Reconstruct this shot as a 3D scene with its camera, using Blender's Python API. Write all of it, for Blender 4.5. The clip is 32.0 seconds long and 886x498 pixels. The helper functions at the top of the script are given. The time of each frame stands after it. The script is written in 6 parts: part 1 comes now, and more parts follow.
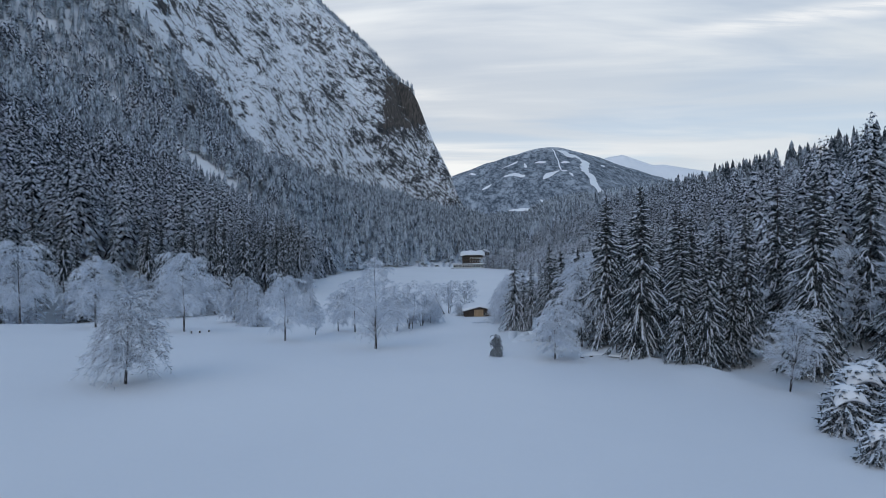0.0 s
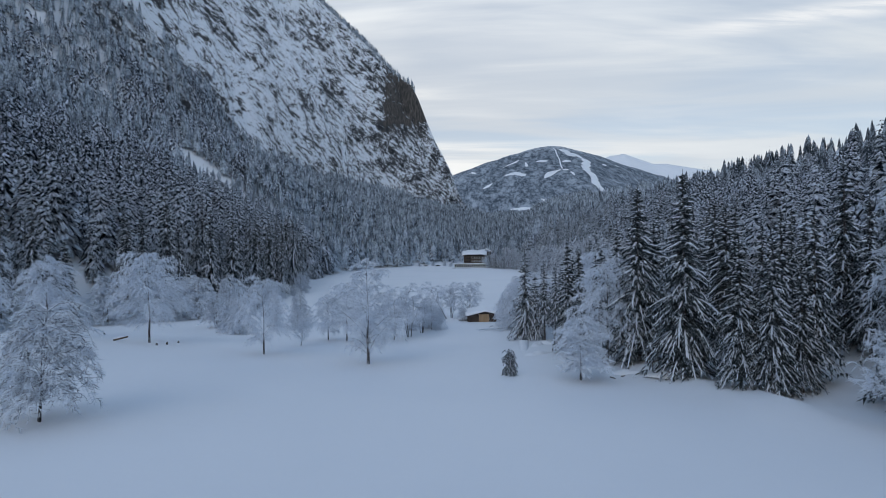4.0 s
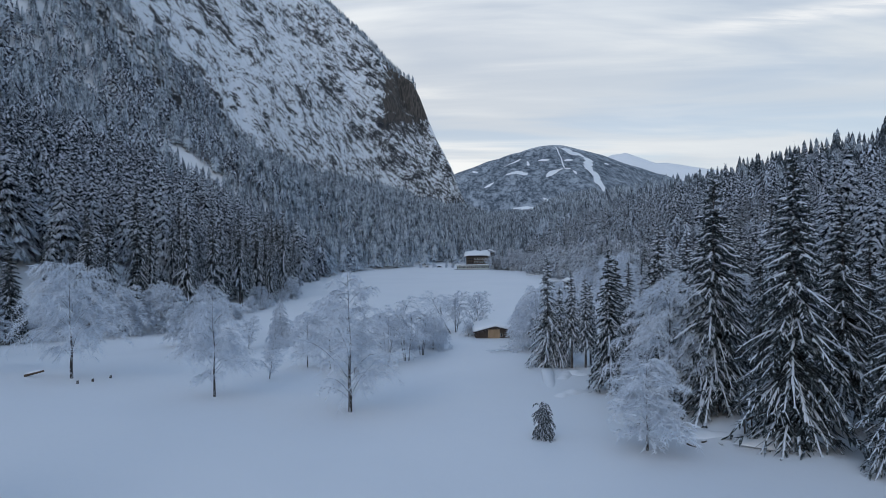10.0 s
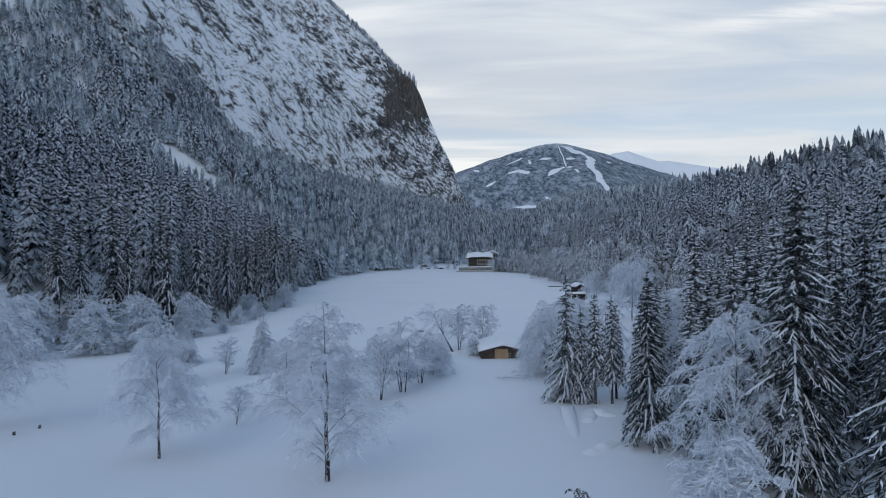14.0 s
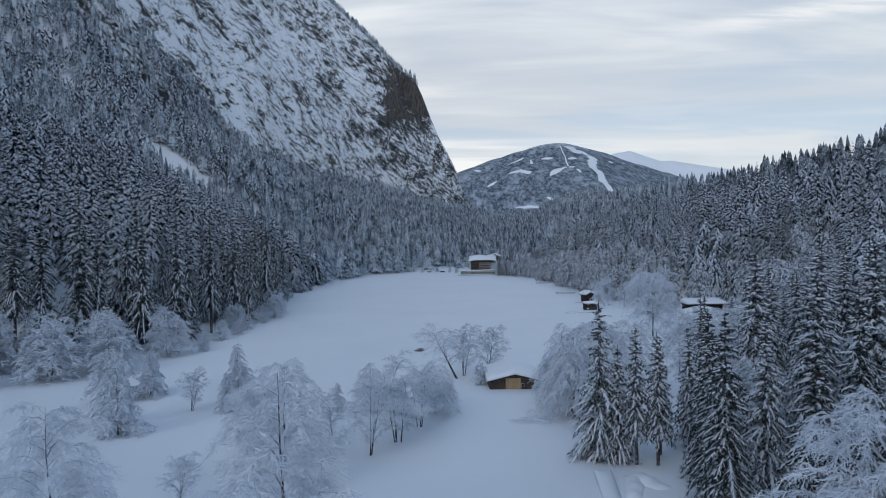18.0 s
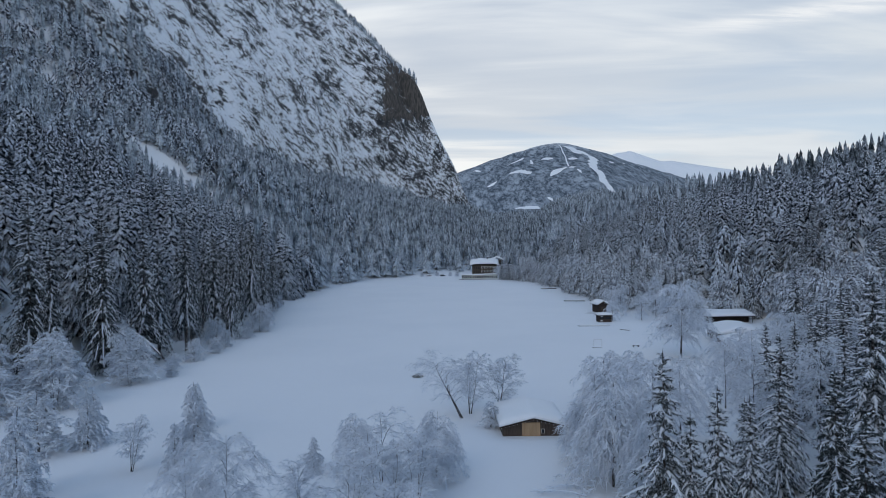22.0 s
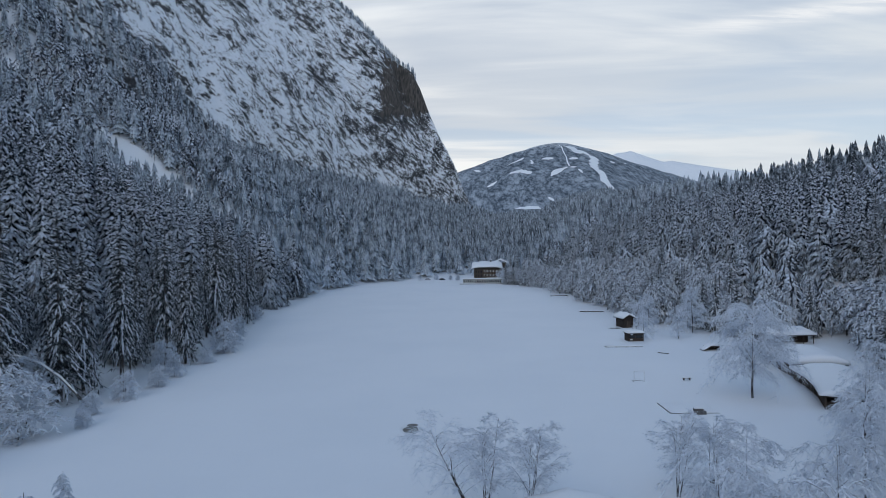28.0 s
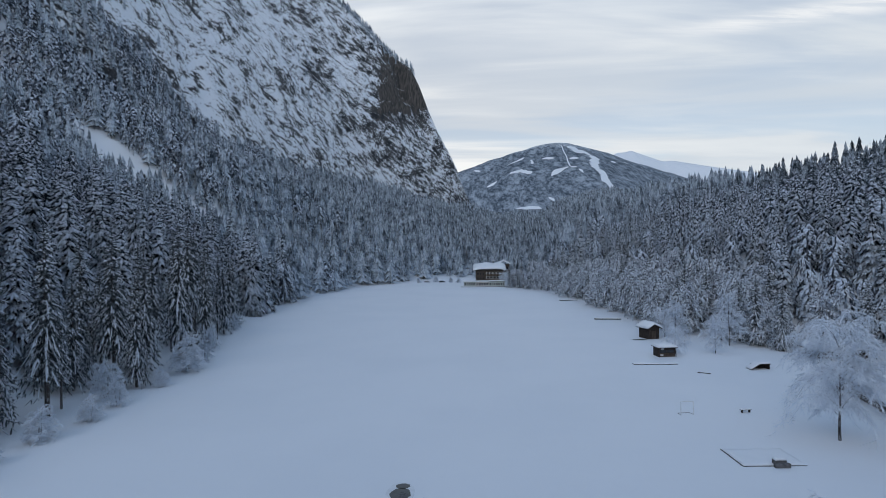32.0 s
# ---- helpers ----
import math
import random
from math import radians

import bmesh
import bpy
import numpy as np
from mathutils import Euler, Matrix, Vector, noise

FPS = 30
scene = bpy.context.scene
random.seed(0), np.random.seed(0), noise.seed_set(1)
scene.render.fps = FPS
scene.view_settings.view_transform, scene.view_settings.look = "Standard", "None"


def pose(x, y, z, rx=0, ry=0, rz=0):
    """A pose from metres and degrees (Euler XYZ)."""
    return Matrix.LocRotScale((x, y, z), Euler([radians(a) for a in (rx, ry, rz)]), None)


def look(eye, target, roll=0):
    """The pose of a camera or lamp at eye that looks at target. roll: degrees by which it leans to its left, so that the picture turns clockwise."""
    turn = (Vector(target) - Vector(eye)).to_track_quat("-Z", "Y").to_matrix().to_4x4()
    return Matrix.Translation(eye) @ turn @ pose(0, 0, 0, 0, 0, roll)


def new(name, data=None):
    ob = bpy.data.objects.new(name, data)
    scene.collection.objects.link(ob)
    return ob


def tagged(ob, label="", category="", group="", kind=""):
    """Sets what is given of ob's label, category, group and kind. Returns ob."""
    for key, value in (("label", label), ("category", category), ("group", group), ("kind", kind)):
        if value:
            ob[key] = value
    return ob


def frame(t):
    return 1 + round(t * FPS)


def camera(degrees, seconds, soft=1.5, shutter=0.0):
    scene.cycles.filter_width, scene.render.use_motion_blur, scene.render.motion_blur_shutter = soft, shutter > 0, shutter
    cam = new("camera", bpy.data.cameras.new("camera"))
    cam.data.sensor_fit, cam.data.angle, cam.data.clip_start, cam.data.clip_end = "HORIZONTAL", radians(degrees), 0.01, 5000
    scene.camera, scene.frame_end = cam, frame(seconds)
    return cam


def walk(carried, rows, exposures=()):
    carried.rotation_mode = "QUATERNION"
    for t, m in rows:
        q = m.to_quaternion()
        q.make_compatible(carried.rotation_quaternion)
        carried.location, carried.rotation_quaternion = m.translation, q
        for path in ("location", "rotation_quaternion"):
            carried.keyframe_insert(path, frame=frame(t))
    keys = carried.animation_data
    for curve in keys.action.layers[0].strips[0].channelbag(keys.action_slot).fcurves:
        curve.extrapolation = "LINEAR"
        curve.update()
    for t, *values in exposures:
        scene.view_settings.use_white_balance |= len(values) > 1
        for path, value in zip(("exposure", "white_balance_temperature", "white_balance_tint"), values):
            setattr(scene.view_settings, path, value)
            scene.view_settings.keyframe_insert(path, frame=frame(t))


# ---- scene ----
cam = camera(73.0, 32.0, soft=0.75)
# seconds, eye in metres over the frozen lake, degrees of turn to the left, of tilt and of lean
ROWS = [
    (0, 0.59, -0.75, 18.83, 0.47, -0.25, -0.80),
    (1, 0.49, 2.30, 18.76, 0.49, -0.26, -0.77),
    (2, 0.37, 5.47, 18.75, 0.50, -0.28, -0.77),
    (3, 0.27, 8.67, 18.77, 0.52, -0.31, -0.78),
    (4, 0.16, 11.92, 18.78, 0.53, -0.32, -0.78),
    (5, 0.02, 15.23, 18.72, 0.54, -0.31, -0.77),
    (6, -0.09, 18.48, 18.80, 0.56, -0.29, -0.76),
    (7, -0.21, 21.70, 18.99, 0.57, -0.28, -0.73),
    (8, -0.36, 24.95, 19.25, 0.58, -0.30, -0.69),
    (9, -0.46, 28.14, 19.53, 0.60, -0.35, -0.69),
    (10, -0.52, 31.28, 19.83, 0.63, -0.39, -0.76),
    (11, -0.60, 34.46, 20.14, 0.66, -0.42, -0.83),
    (12, -0.67, 37.58, 20.60, 0.69, -0.45, -0.83),
    (13, -0.65, 40.65, 21.24, 0.73, -0.48, -0.84),
    (14, -0.60, 43.90, 21.86, 0.78, -0.50, -0.89),
    (15, -0.66, 47.29, 22.43, 0.83, -0.52, -0.92),
    (16, -0.83, 50.70, 23.03, 0.85, -0.53, -0.85),
    (17, -0.94, 54.42, 23.57, 0.88, -0.53, -0.84),
    (18, -1.07, 58.41, 24.03, 0.89, -0.52, -0.88),
    (19, -1.25, 62.54, 24.48, 0.89, -0.51, -0.93),
    (20, -1.41, 66.69, 24.98, 0.89, -0.50, -0.94),
    (21, -1.54, 70.96, 25.50, 0.88, -0.49, -0.94),
    (22, -1.70, 75.44, 26.01, 0.86, -0.49, -0.92),
    (23, -1.89, 80.14, 26.51, 0.83, -0.50, -0.88),
    (24, -2.01, 84.95, 26.97, 0.83, -0.50, -0.86),
    (25, -2.03, 89.82, 27.26, 0.83, -0.49, -0.84),
    (26, -2.07, 94.86, 27.34, 0.83, -0.48, -0.83),
    (27, -2.28, 100.19, 27.21, 0.81, -0.48, -0.82),
    (28, -2.47, 105.66, 27.13, 0.79, -0.47, -0.83),
    (29, -2.61, 111.20, 27.09, 0.78, -0.45, -0.85),
    (30, -2.69, 116.83, 27.08, 0.78, -0.44, -0.90),
    (31, -2.75, 122.50, 27.08, 0.77, -0.42, -0.94),
    (32, -2.85, 128.16, 27.06, 0.76, -0.41, -0.94),
]


def aim(yaw, pitch):
    a, b = radians(yaw), radians(pitch)
    return Vector((-math.sin(a) * math.cos(b), math.cos(a) * math.cos(b), math.sin(b)))


walk(cam, [(t, look((x, y, z), Vector((x, y, z)) + aim(yaw, pitch), roll)) for t, x, y, z, yaw, pitch, roll in ROWS])

# ---- daylight: a high thin overcast, the sun veiled behind the viewer ----
SUN_UP, SUN_TURN = radians(32), radians(205)
world = bpy.data.worlds.new("overcast_sky")
scene.world = world
world.use_nodes = True
wn, wl = world.node_tree.nodes, world.node_tree.links
wn.clear()


def wnode(kind, **values):
    n = wn.new(kind)
    for k, v in values.items():
        n.inputs[k.replace("_", " ")].default_value = v
    return n


w_out, w_bg = wn.new("ShaderNodeOutputWorld"), wn.new("ShaderNodeBackground")
w_sky = wn.new("ShaderNodeTexSky")
w_sky.sky_type, w_sky.sun_disc, w_sky.sun_elevation, w_sky.sun_rotation = "NISHITA", False, SUN_UP, SUN_TURN
w_sky.altitude, w_sky.air_density, w_sky.dust_density = 800, 1.0, 1.0
w_co = wn.new("ShaderNodeTexCoord")
w_sep = wn.new("ShaderNodeSeparateXYZ")
wl.new(w_co.outputs["Generated"], w_sep.inputs[0])


def wmath(op, a, b=None, clamp=False):
    n = wn.new("ShaderNodeMath")
    n.operation, n.use_clamp = op, clamp
    for i, v in enumerate((a, b)):
        if v is None:
            continue
        if isinstance(v, (int, float)):
            n.inputs[i].default_value = v
        else:
            wl.new(v, n.inputs[i])
    return n.outputs[0]


def wrange(v, a, b, c, d, smooth=True):
    n = wn.new("ShaderNodeMapRange")
    n.interpolation_type = "SMOOTHSTEP" if smooth else "LINEAR"
    for i, q in enumerate((a, b, c, d)):
        n.inputs[i + 1].default_value = q
    wl.new(v, n.inputs[0])
    return n.outputs[0]


# a flat cloud deck: the ray's direction divided by its height
w_up = wmath("MAXIMUM", w_sep.outputs[2], 0.0)
w_den = wmath("ADD", w_up, 0.10)
w_deck = wn.new("ShaderNodeCombineXYZ")
wl.new(wmath("DIVIDE", w_sep.outputs[0], w_den), w_deck.inputs[0])
wl.new(wmath("DIVIDE", w_sep.outputs[1], w_den), w_deck.inputs[1])


def wnoise(scale, turn, stretch, detail, rough, shift=0.0):
    m = wn.new("ShaderNodeMapping")
    m.inputs["Rotation"].default_value = (0, 0, radians(turn))
    m.inputs["Scale"].default_value = stretch
    m.inputs["Location"].default_value = (shift, shift * 0.7, shift)
    n = wnode("ShaderNodeTexNoise", Scale=scale, Detail=detail, Roughness=rough)
    n.inputs["Distortion"].default_value = 0.6
    wl.new(w_deck.outputs[0], m.inputs[0])
    wl.new(m.outputs[0], n.inputs["Vector"])
    return n.outputs["Fac"]


w_broad = wnoise(0.55, 20, (1.0, 2.4, 1.0), 5, 0.5, 3.1)
w_streak = wnoise(0.9, 24, (0.5, 1.9, 1.0), 7, 0.5, 1.7)
w_cover = wmath("ADD", wrange(w_broad, 0.34, 0.60, 0.42, 0.78), wrange(w_streak, 0.45, 0.68, 0.0, 0.30))
w_cover = wmath("ADD", w_cover, wrange(w_sep.outputs[2], 0.0, 0.45, 0.30, -0.05), True)


def wmix(f, a, b):
    n = wn.new("ShaderNodeMix")
    n.data_type = "RGBA"
    for v, s in ((f, "Factor"), (a, "A"), (b, "B")):
        if hasattr(v, "links"):
            wl.new(v, n.inputs[s])
        else:
            n.inputs[s].default_value = v
    return n.outputs["Result"]


# thin cloud: pale at the skyline, blue-grey overhead, with brighter streaks
w_low = wmix(wrange(w_streak, 0.36, 0.70, 0.0, 1.0), (6.2, 6.6, 7.1, 1), (8.9, 9.0, 8.95, 1))
w_high = wmix(wrange(w_streak, 0.36, 0.70, 0.0, 1.0), (3.3, 5.0, 7.6, 1), (4.2, 5.8, 7.9, 1))
w_low = wmix(wrange(w_sep.outputs[0], -0.05, 0.55, 0.0, 0.6), w_low, (5.8, 6.5, 7.2, 1))
w_cloud = wmix(wrange(w_sep.outputs[2], 0.22, 0.75, 0.0, 1.0), w_low, w_high)
# one long bright streak of cirrus in the north-east
w_across = wmath("ADD", wmath("MULTIPLY", w_deck.inputs[0].links[0].from_socket, 0.42), wmath("MULTIPLY", w_deck.inputs[1].links[0].from_socket, 0.91))
w_along = wmath("SUBTRACT", wmath("MULTIPLY", w_deck.inputs[0].links[0].from_socket, 0.91), wmath("MULTIPLY", w_deck.inputs[1].links[0].from_socket, 0.42))
w_off = wmath("ABSOLUTE", wmath("ADD", wmath("SUBTRACT", w_across, 2.37), wmath("MULTIPLY", wmath("SUBTRACT", w_streak, 0.5), 0.35)))
w_cirrus = wmath("MULTIPLY", wrange(w_off, 0.0, 0.13, 0.75, 0.0), wrange(w_along, -0.5, 0.1, 0.0, 1.0))
w_cirrus = wmath("MULTIPLY", w_cirrus, wrange(wnoise(3.0, 24, (0.5, 2.6, 1.0), 5, 0.6, 5.3), 0.38, 0.62, 0.35, 1.0))
wl.new(wmix(w_cirrus, wmix(w_cover, w_sky.outputs[0], w_cloud), (9.6, 9.6, 9.5, 1)), w_bg.inputs["Color"])
w_bg.inputs["Strength"].default_value = 0.1
wl.new(w_bg.outputs[0], w_out.inputs[0])

sun = new("sun", bpy.data.lights.new("sun", "SUN"))
sun.data.energy, sun.data.angle, sun.data.color = 0.5, radians(40), (1.0, 0.98, 0.96)
sun.matrix_world = look((0, 0, 0), (-math.sin(SUN_TURN) * math.cos(SUN_UP), -math.cos(SUN_TURN) * math.cos(SUN_UP), -math.sin(SUN_UP)))
scene.view_settings.exposure = 0.065

# ---- the lie of the land: the frozen lake is at height 0 ----
def smooth(a, b, v):
    u = np.clip((np.asarray(v, float) - a) / (b - a), 0, 1)
    return u * u * (3 - 2 * u)


def curve(v, *pairs):
    return np.interp(v, pairs[0::2], pairs[1::2])


def wave(x, y, size, seed, octaves=4, rough=0.5):
    """Smooth rolling noise of about -1 to 1, from sums of turned value-noise lattices."""
    x, y = np.asarray(x, float), np.asarray(y, float)
    total, amp, norm = 0.0, 1.0, 0.0
    for o in range(octaves):
        a = seed * 1.7 + o * 2.1
        u = (x * math.cos(a) - y * math.sin(a)) / size + seed * 13.7
        v = (x * math.sin(a) + y * math.cos(a)) / size + seed * 7.3
        i, j = np.floor(u), np.floor(v)
        fu, fv = u - i, v - j
        fu, fv = fu * fu * (3 - 2 * fu), fv * fv * (3 - 2 * fv)

        def lat(p, q):
            h = np.sin(p * 127.1 + q * 311.7 + seed * 17.3 + o * 5.9) * 43758.5453
            return 2 * (h - np.floor(h)) - 1

        total = total + amp * ((lat(i, j) * (1 - fu) + lat(i + 1, j) * fu) * (1 - fv) + (lat(i, j + 1) * (1 - fu) + lat(i + 1, j + 1) * fu) * fv)
        norm += amp
        amp, size = amp * rough, size / 2.03
    return total / norm * 1.4


def foot_west(y):
    return curve(y, -400, -130, 60, -105, 130, -104, 165, -92, 185, -72, 205, -66, 258, -65, 300, -70, 350, -79, 446, -80, 514, -66, 563, -32, 600, -10, 700, 5, 1000, 30, 1400, 60, 1750, 120, 2300, 230)


def foot_east(y):
    return curve(y, -400, 60, -60, 48, 30, 40, 60, 34, 100, 27, 130, 24, 150, 32, 175, 62, 200, 97, 262, 100, 290, 78, 330, 66, 420, 62, 480, 55, 540, 52, 600, 50, 1000, 110, 1700, 220, 2300, 300)


def cliff_x(y):
    return curve(y, 300, -760, 480, -520, 620, -395, 700, -275, 1000, -240, 1400, -133, 1700, 55, 1900, 140)


def clearing(x, y):
    """1 inside the treeless avalanche chute on the western slope."""
    c = curve(y, 470, -144, 486, -156, 516, -180, 530, -199, 540, -218, 558, -236, 580, -262)
    wide = curve(y, 470, 26, 496, 36, 521, 40, 540, 34, 560, 22)
    return (1 - smooth(wide * 0.5, wide * 1.5, np.abs(x - c + 11 * wave(x, y, 26, 55, 3)))) * smooth(478, 494, y) * (1 - smooth(556, 574, y))


def land(x, y):
    """Height of the snow over the valley, without the bare mountain faces."""
    x, y = np.asarray(x, float), np.asarray(y, float)
    meadow = curve(y, -400, 7.0, -20, 5.6, 58, 4.7, 81, 3.8, 92, 3.2, 120, 1.35, 150, 0.7, 168, 0.0)
    meadow = meadow + curve(x, -60, 3.6, -45, 2.7, -25, 1.2, -10, 0.0) * (1 - smooth(100, 150, y))
    floor = curve(y, 560, 0, 600, 2, 1000, 28, 1400, 58, 1750, 92, 2300, 70, 3000, 60, 5000, 60)
    dw = np.maximum(foot_west(y) - x, 0)
    lean = curve(y, 400, 0.47, 620, 0.43, 700, 0.37, 800, 0.34)
    west = lean * dw * smooth(-4, 26, dw) + curve(y, 400, 0.0004, 800, 0.0002) * np.minimum(dw, 500) ** 2 + 0.004 * np.clip(dw - 250, 0, 150) ** 2 * (1 - smooth(640, 760, y))
    de = np.maximum(x - foot_east(y), 0)
    top = curve(y, -200, 60, 60, 64, 200, 100, 300, 72, 420, 72, 700, 75, 1100, 60, 1800, 70)
    east = top * (1 - np.exp(-de * curve(y, 120, 0.34, 210, 0.52, 300, 0.64) / top)) * smooth(-6, 30, de)
    berm = 1.1 * np.exp(-((x - foot_east(y) + 5) / 3.0) ** 2) * smooth(35, 60, y) * (1 - smooth(105, 125, y)) * (0.45 + 0.8 * wave(x, y, 7, 6, 2))
    rough = smooth(5, 40, np.maximum(dw, de))
    rough = rough + 1.6 * clearing(x, y)
    return meadow + floor + west + east + berm + rough * (2.6 * wave(x, y, 45, 3) + 0.7 * wave(x, y, 11, 4, 3)) + (0.10 * wave(x, y, 14, 5, 3) + 0.22 * wave(x, y, 38, 8, 2)) * (1 - smooth(140, 175, y))


def drawn_in(x, y, z):
    """Draws the far valley and the mountain in towards the lake, along lines from its southern shore:
    from about 300 m on over the western slope, from 600 m elsewhere."""
    x, y, z = np.asarray(x, float), np.asarray(y, float), np.asarray(z, float)
    near = curve(np.degrees(np.arctan2(-(x + 1), y - 55)), -180, 600, 0, 600, 8, 560, 12, 500, 18, 330, 24, 290, 30, 270, 60, 280, 95, 600, 180, 600)
    r = np.maximum(np.hypot(x + 1, y - 55), 1.0)
    g = np.where(r < near, r, near + (r - near) * (926 - near) / (1630 - near))
    g = np.where(r > 1630, 926 + (r - 1630) * 1.22, g) / r
    return -1 + (x + 1) * g, 55 + (y - 55) * g, 24 + (z - 24) * g


RIDGE = (-700, 960, -390, 729, -358, 712, -296, 654, -233, 595, -170, 530, -131, 492, -97, 469, -77, 424, -54, 362, -38, 322, -15, 274, 15, 226, 33, 178, 61, 123, 90, 100, 140, 60)


def cliff(x, y):
    """Height of the bare western mountain over the sheet of the land."""
    x, y = np.asarray(x, float), np.asarray(y, float)
    d = np.maximum(cliff_x(y) - x + 10 * wave(x, y, 120, 9, 3), 0)
    steep = curve(y, 300, 1.0, 700, 1.15, 1000, 1.3, 1400, 1.7, 1560, 2.3, 1700, 3.0)
    up = steep * np.minimum(d, 110) + 1.0 * np.maximum(d - 110, 0)
    # slanting ledges, gullies and crags
    s = (x * 0.42 - y * 0.3) * 0.8
    rows = (up + 1.1 * s) / 46 + 0.8 * wave(x, y, 170, 21, 3)
    step = rows - np.floor(rows)
    ledge = (smooth(0.1, 0.6, step) - step) * 34
    crag = 13 * wave(x, y, 55, 22, 5, 0.6) + 26 * (np.abs(wave(x, y, 110, 23, 5, 0.62)) - 0.3) + 15 * (np.abs(wave(x, y, 30, 26, 3, 0.6)) - 0.3) + 5 * wave(x, y, 11, 27, 2)
    h = land(x, y) + up + smooth(2, 60, d) * (ledge * (0.55 + 0.75 * wave(x, y, 130, 24, 2)) + crag)
    # the buttress drops away behind its crest
    cap = curve(x, *RIDGE) + 5 * wave(x, y, 40, 25, 3) - np.abs(y - 1680) * np.where(y > 1680, 0.9, 0.2)
    # a bare rock wall under the corner of the crest
    cap = cap - 95 * (1 - smooth(1632, 1648, y)) * smooth(-150, -115, x) * (1 - smooth(-60, -25, x))
    return np.where(d > 0, np.minimum(h, np.maximum(cap, land(x, y) - 8)), h - 6)


# ---- materials ----
class Nodes:
    """A short hand for one node material with a Principled shader."""

    def __init__(self, name, rough=0.6, spec=0.3):
        self.m = bpy.data.materials.new(name)
        self.m.use_nodes = True
        self.n, self.l = self.m.node_tree.nodes, self.m.node_tree.links
        self.b = self.n["Principled BSDF"]
        self.b.inputs["Roughness"].default_value = rough
        self.b.inputs["Specular IOR Level"].default_value = spec
        self.co = self.n.new("ShaderNodeTexCoord")
        self.geo = self.n.new("ShaderNodeNewGeometry")

    def put(self, v, socket):
        if hasattr(v, "links"):
            self.l.new(v, socket)
        else:
            socket.default_value = v

    def noise(self, scale, detail=4, rough=0.55, stretch=None, turn=(0, 0, 0), space="Object", tilted=False):
        src = self.geo.outputs["Position"] if space == "World" else self.co.outputs[space]
        if stretch:
            m = self.n.new("ShaderNodeMapping")
            m.vector_type = "TEXTURE" if tilted else "POINT"
            m.inputs["Scale"].default_value = stretch
            m.inputs["Rotation"].default_value = [radians(a) for a in turn]
            self.l.new(src, m.inputs[0])
            src = m.outputs[0]
        t = self.n.new("ShaderNodeTexNoise")
        t.inputs["Scale"].default_value, t.inputs["Detail"].default_value, t.inputs["Roughness"].default_value = scale, detail, rough
        self.l.new(src, t.inputs["Vector"])
        return t.outputs["Fac"]

    def range(self, v, a, b, c=0.0, d=1.0):
        t = self.n.new("ShaderNodeMapRange")
        t.interpolation_type = "SMOOTHSTEP"
        self.put(v, t.inputs[0])
        for i, q in enumerate((a, b, c, d)):
            t.inputs[i + 1].default_value = q
        return t.outputs[0]

    def math(self, op, a, b=0.0, clamp=False):
        t = self.n.new("ShaderNodeMath")
        t.operation, t.use_clamp = op, clamp
        self.put(a, t.inputs[0])
        self.put(b, t.inputs[1])
        return t.outputs[0]

    def mix(self, f, a, b):
        t = self.n.new("ShaderNodeMix")
        t.data_type = "RGBA"
        self.put(f, t.inputs["Factor"])
        for v, s in ((a, "A"), (b, "B")):
            self.put(v if hasattr(v, "links") else (*v, 1.0), t.inputs[s])
        return t.outputs["Result"]

    def up(self):
        s = self.n.new("ShaderNodeSeparateXYZ")
        self.l.new(self.geo.outputs["Normal"], s.inputs[0])
        return s.outputs[2]

    def height(self):
        s = self.n.new("ShaderNodeSeparateXYZ")
        self.l.new(self.geo.outputs["Position"], s.inputs[0])
        return s.outputs[2]

    def bump(self, v, strength, distance):
        t = self.n.new("ShaderNodeBump")
        t.inputs["Strength"].default_value, t.inputs["Distance"].default_value = strength, distance
        self.l.new(v, t.inputs["Height"])
        self.l.new(t.outputs[0], self.b.inputs["Normal"])

    def done(self, colour, rough=None):
        self.put(colour if hasattr(colour, "links") else (*colour, 1.0), self.b.inputs["Base Color"])
        if rough is not None:
            self.put(rough, self.b.inputs["Roughness"])
        return self.m

    def random(self):
        return self.n.new("ShaderNodeObjectInfo").outputs["Random"]


def snow_material(name, tint=(0.80, 0.83, 0.87), dull=(0.765, 0.80, 0.845)):
    k = Nodes(name, 0.62, 0.25)
    broad, fine = k.noise(0.035, 4, 0.55, space="World"), k.noise(2.4, 5, 0.6, space="World")
    k.bump(k.math("ADD", k.math("MULTIPLY", k.noise(0.5, 4, space="World"), 0.8), k.math("MULTIPLY", fine, 0.15)), 0.35, 0.12)
    return k.done(k.mix(k.math("MULTIPLY", k.range(broad, 0.35, 0.7), k.range(fine, 0.2, 0.8, 0.6, 1.0)), tint, dull))


def needles_material(name="spruce_needles", dust=0.0):
    k = Nodes(name, 0.75, 0.15)
    f = k.noise(5.0, 4, 0.7, space="World")
    dark = k.mix(k.random(), (0.016, 0.025, 0.027), (0.030, 0.041, 0.044))
    base = k.mix(k.range(k.noise(0.9, 3, space="World"), 0.3, 0.7), dark, (0.040, 0.049, 0.050))
    dusted = k.math("MULTIPLY", k.range(f, 0.54 - dust, 0.69 - dust), k.range(k.up(), -0.2, 0.7, 0.14 + dust, 0.75))
    # snow dust, its white tinted blue to carry forest shade
    return k.done(k.mix(dusted, base, (0.58, 0.66, 0.76)))


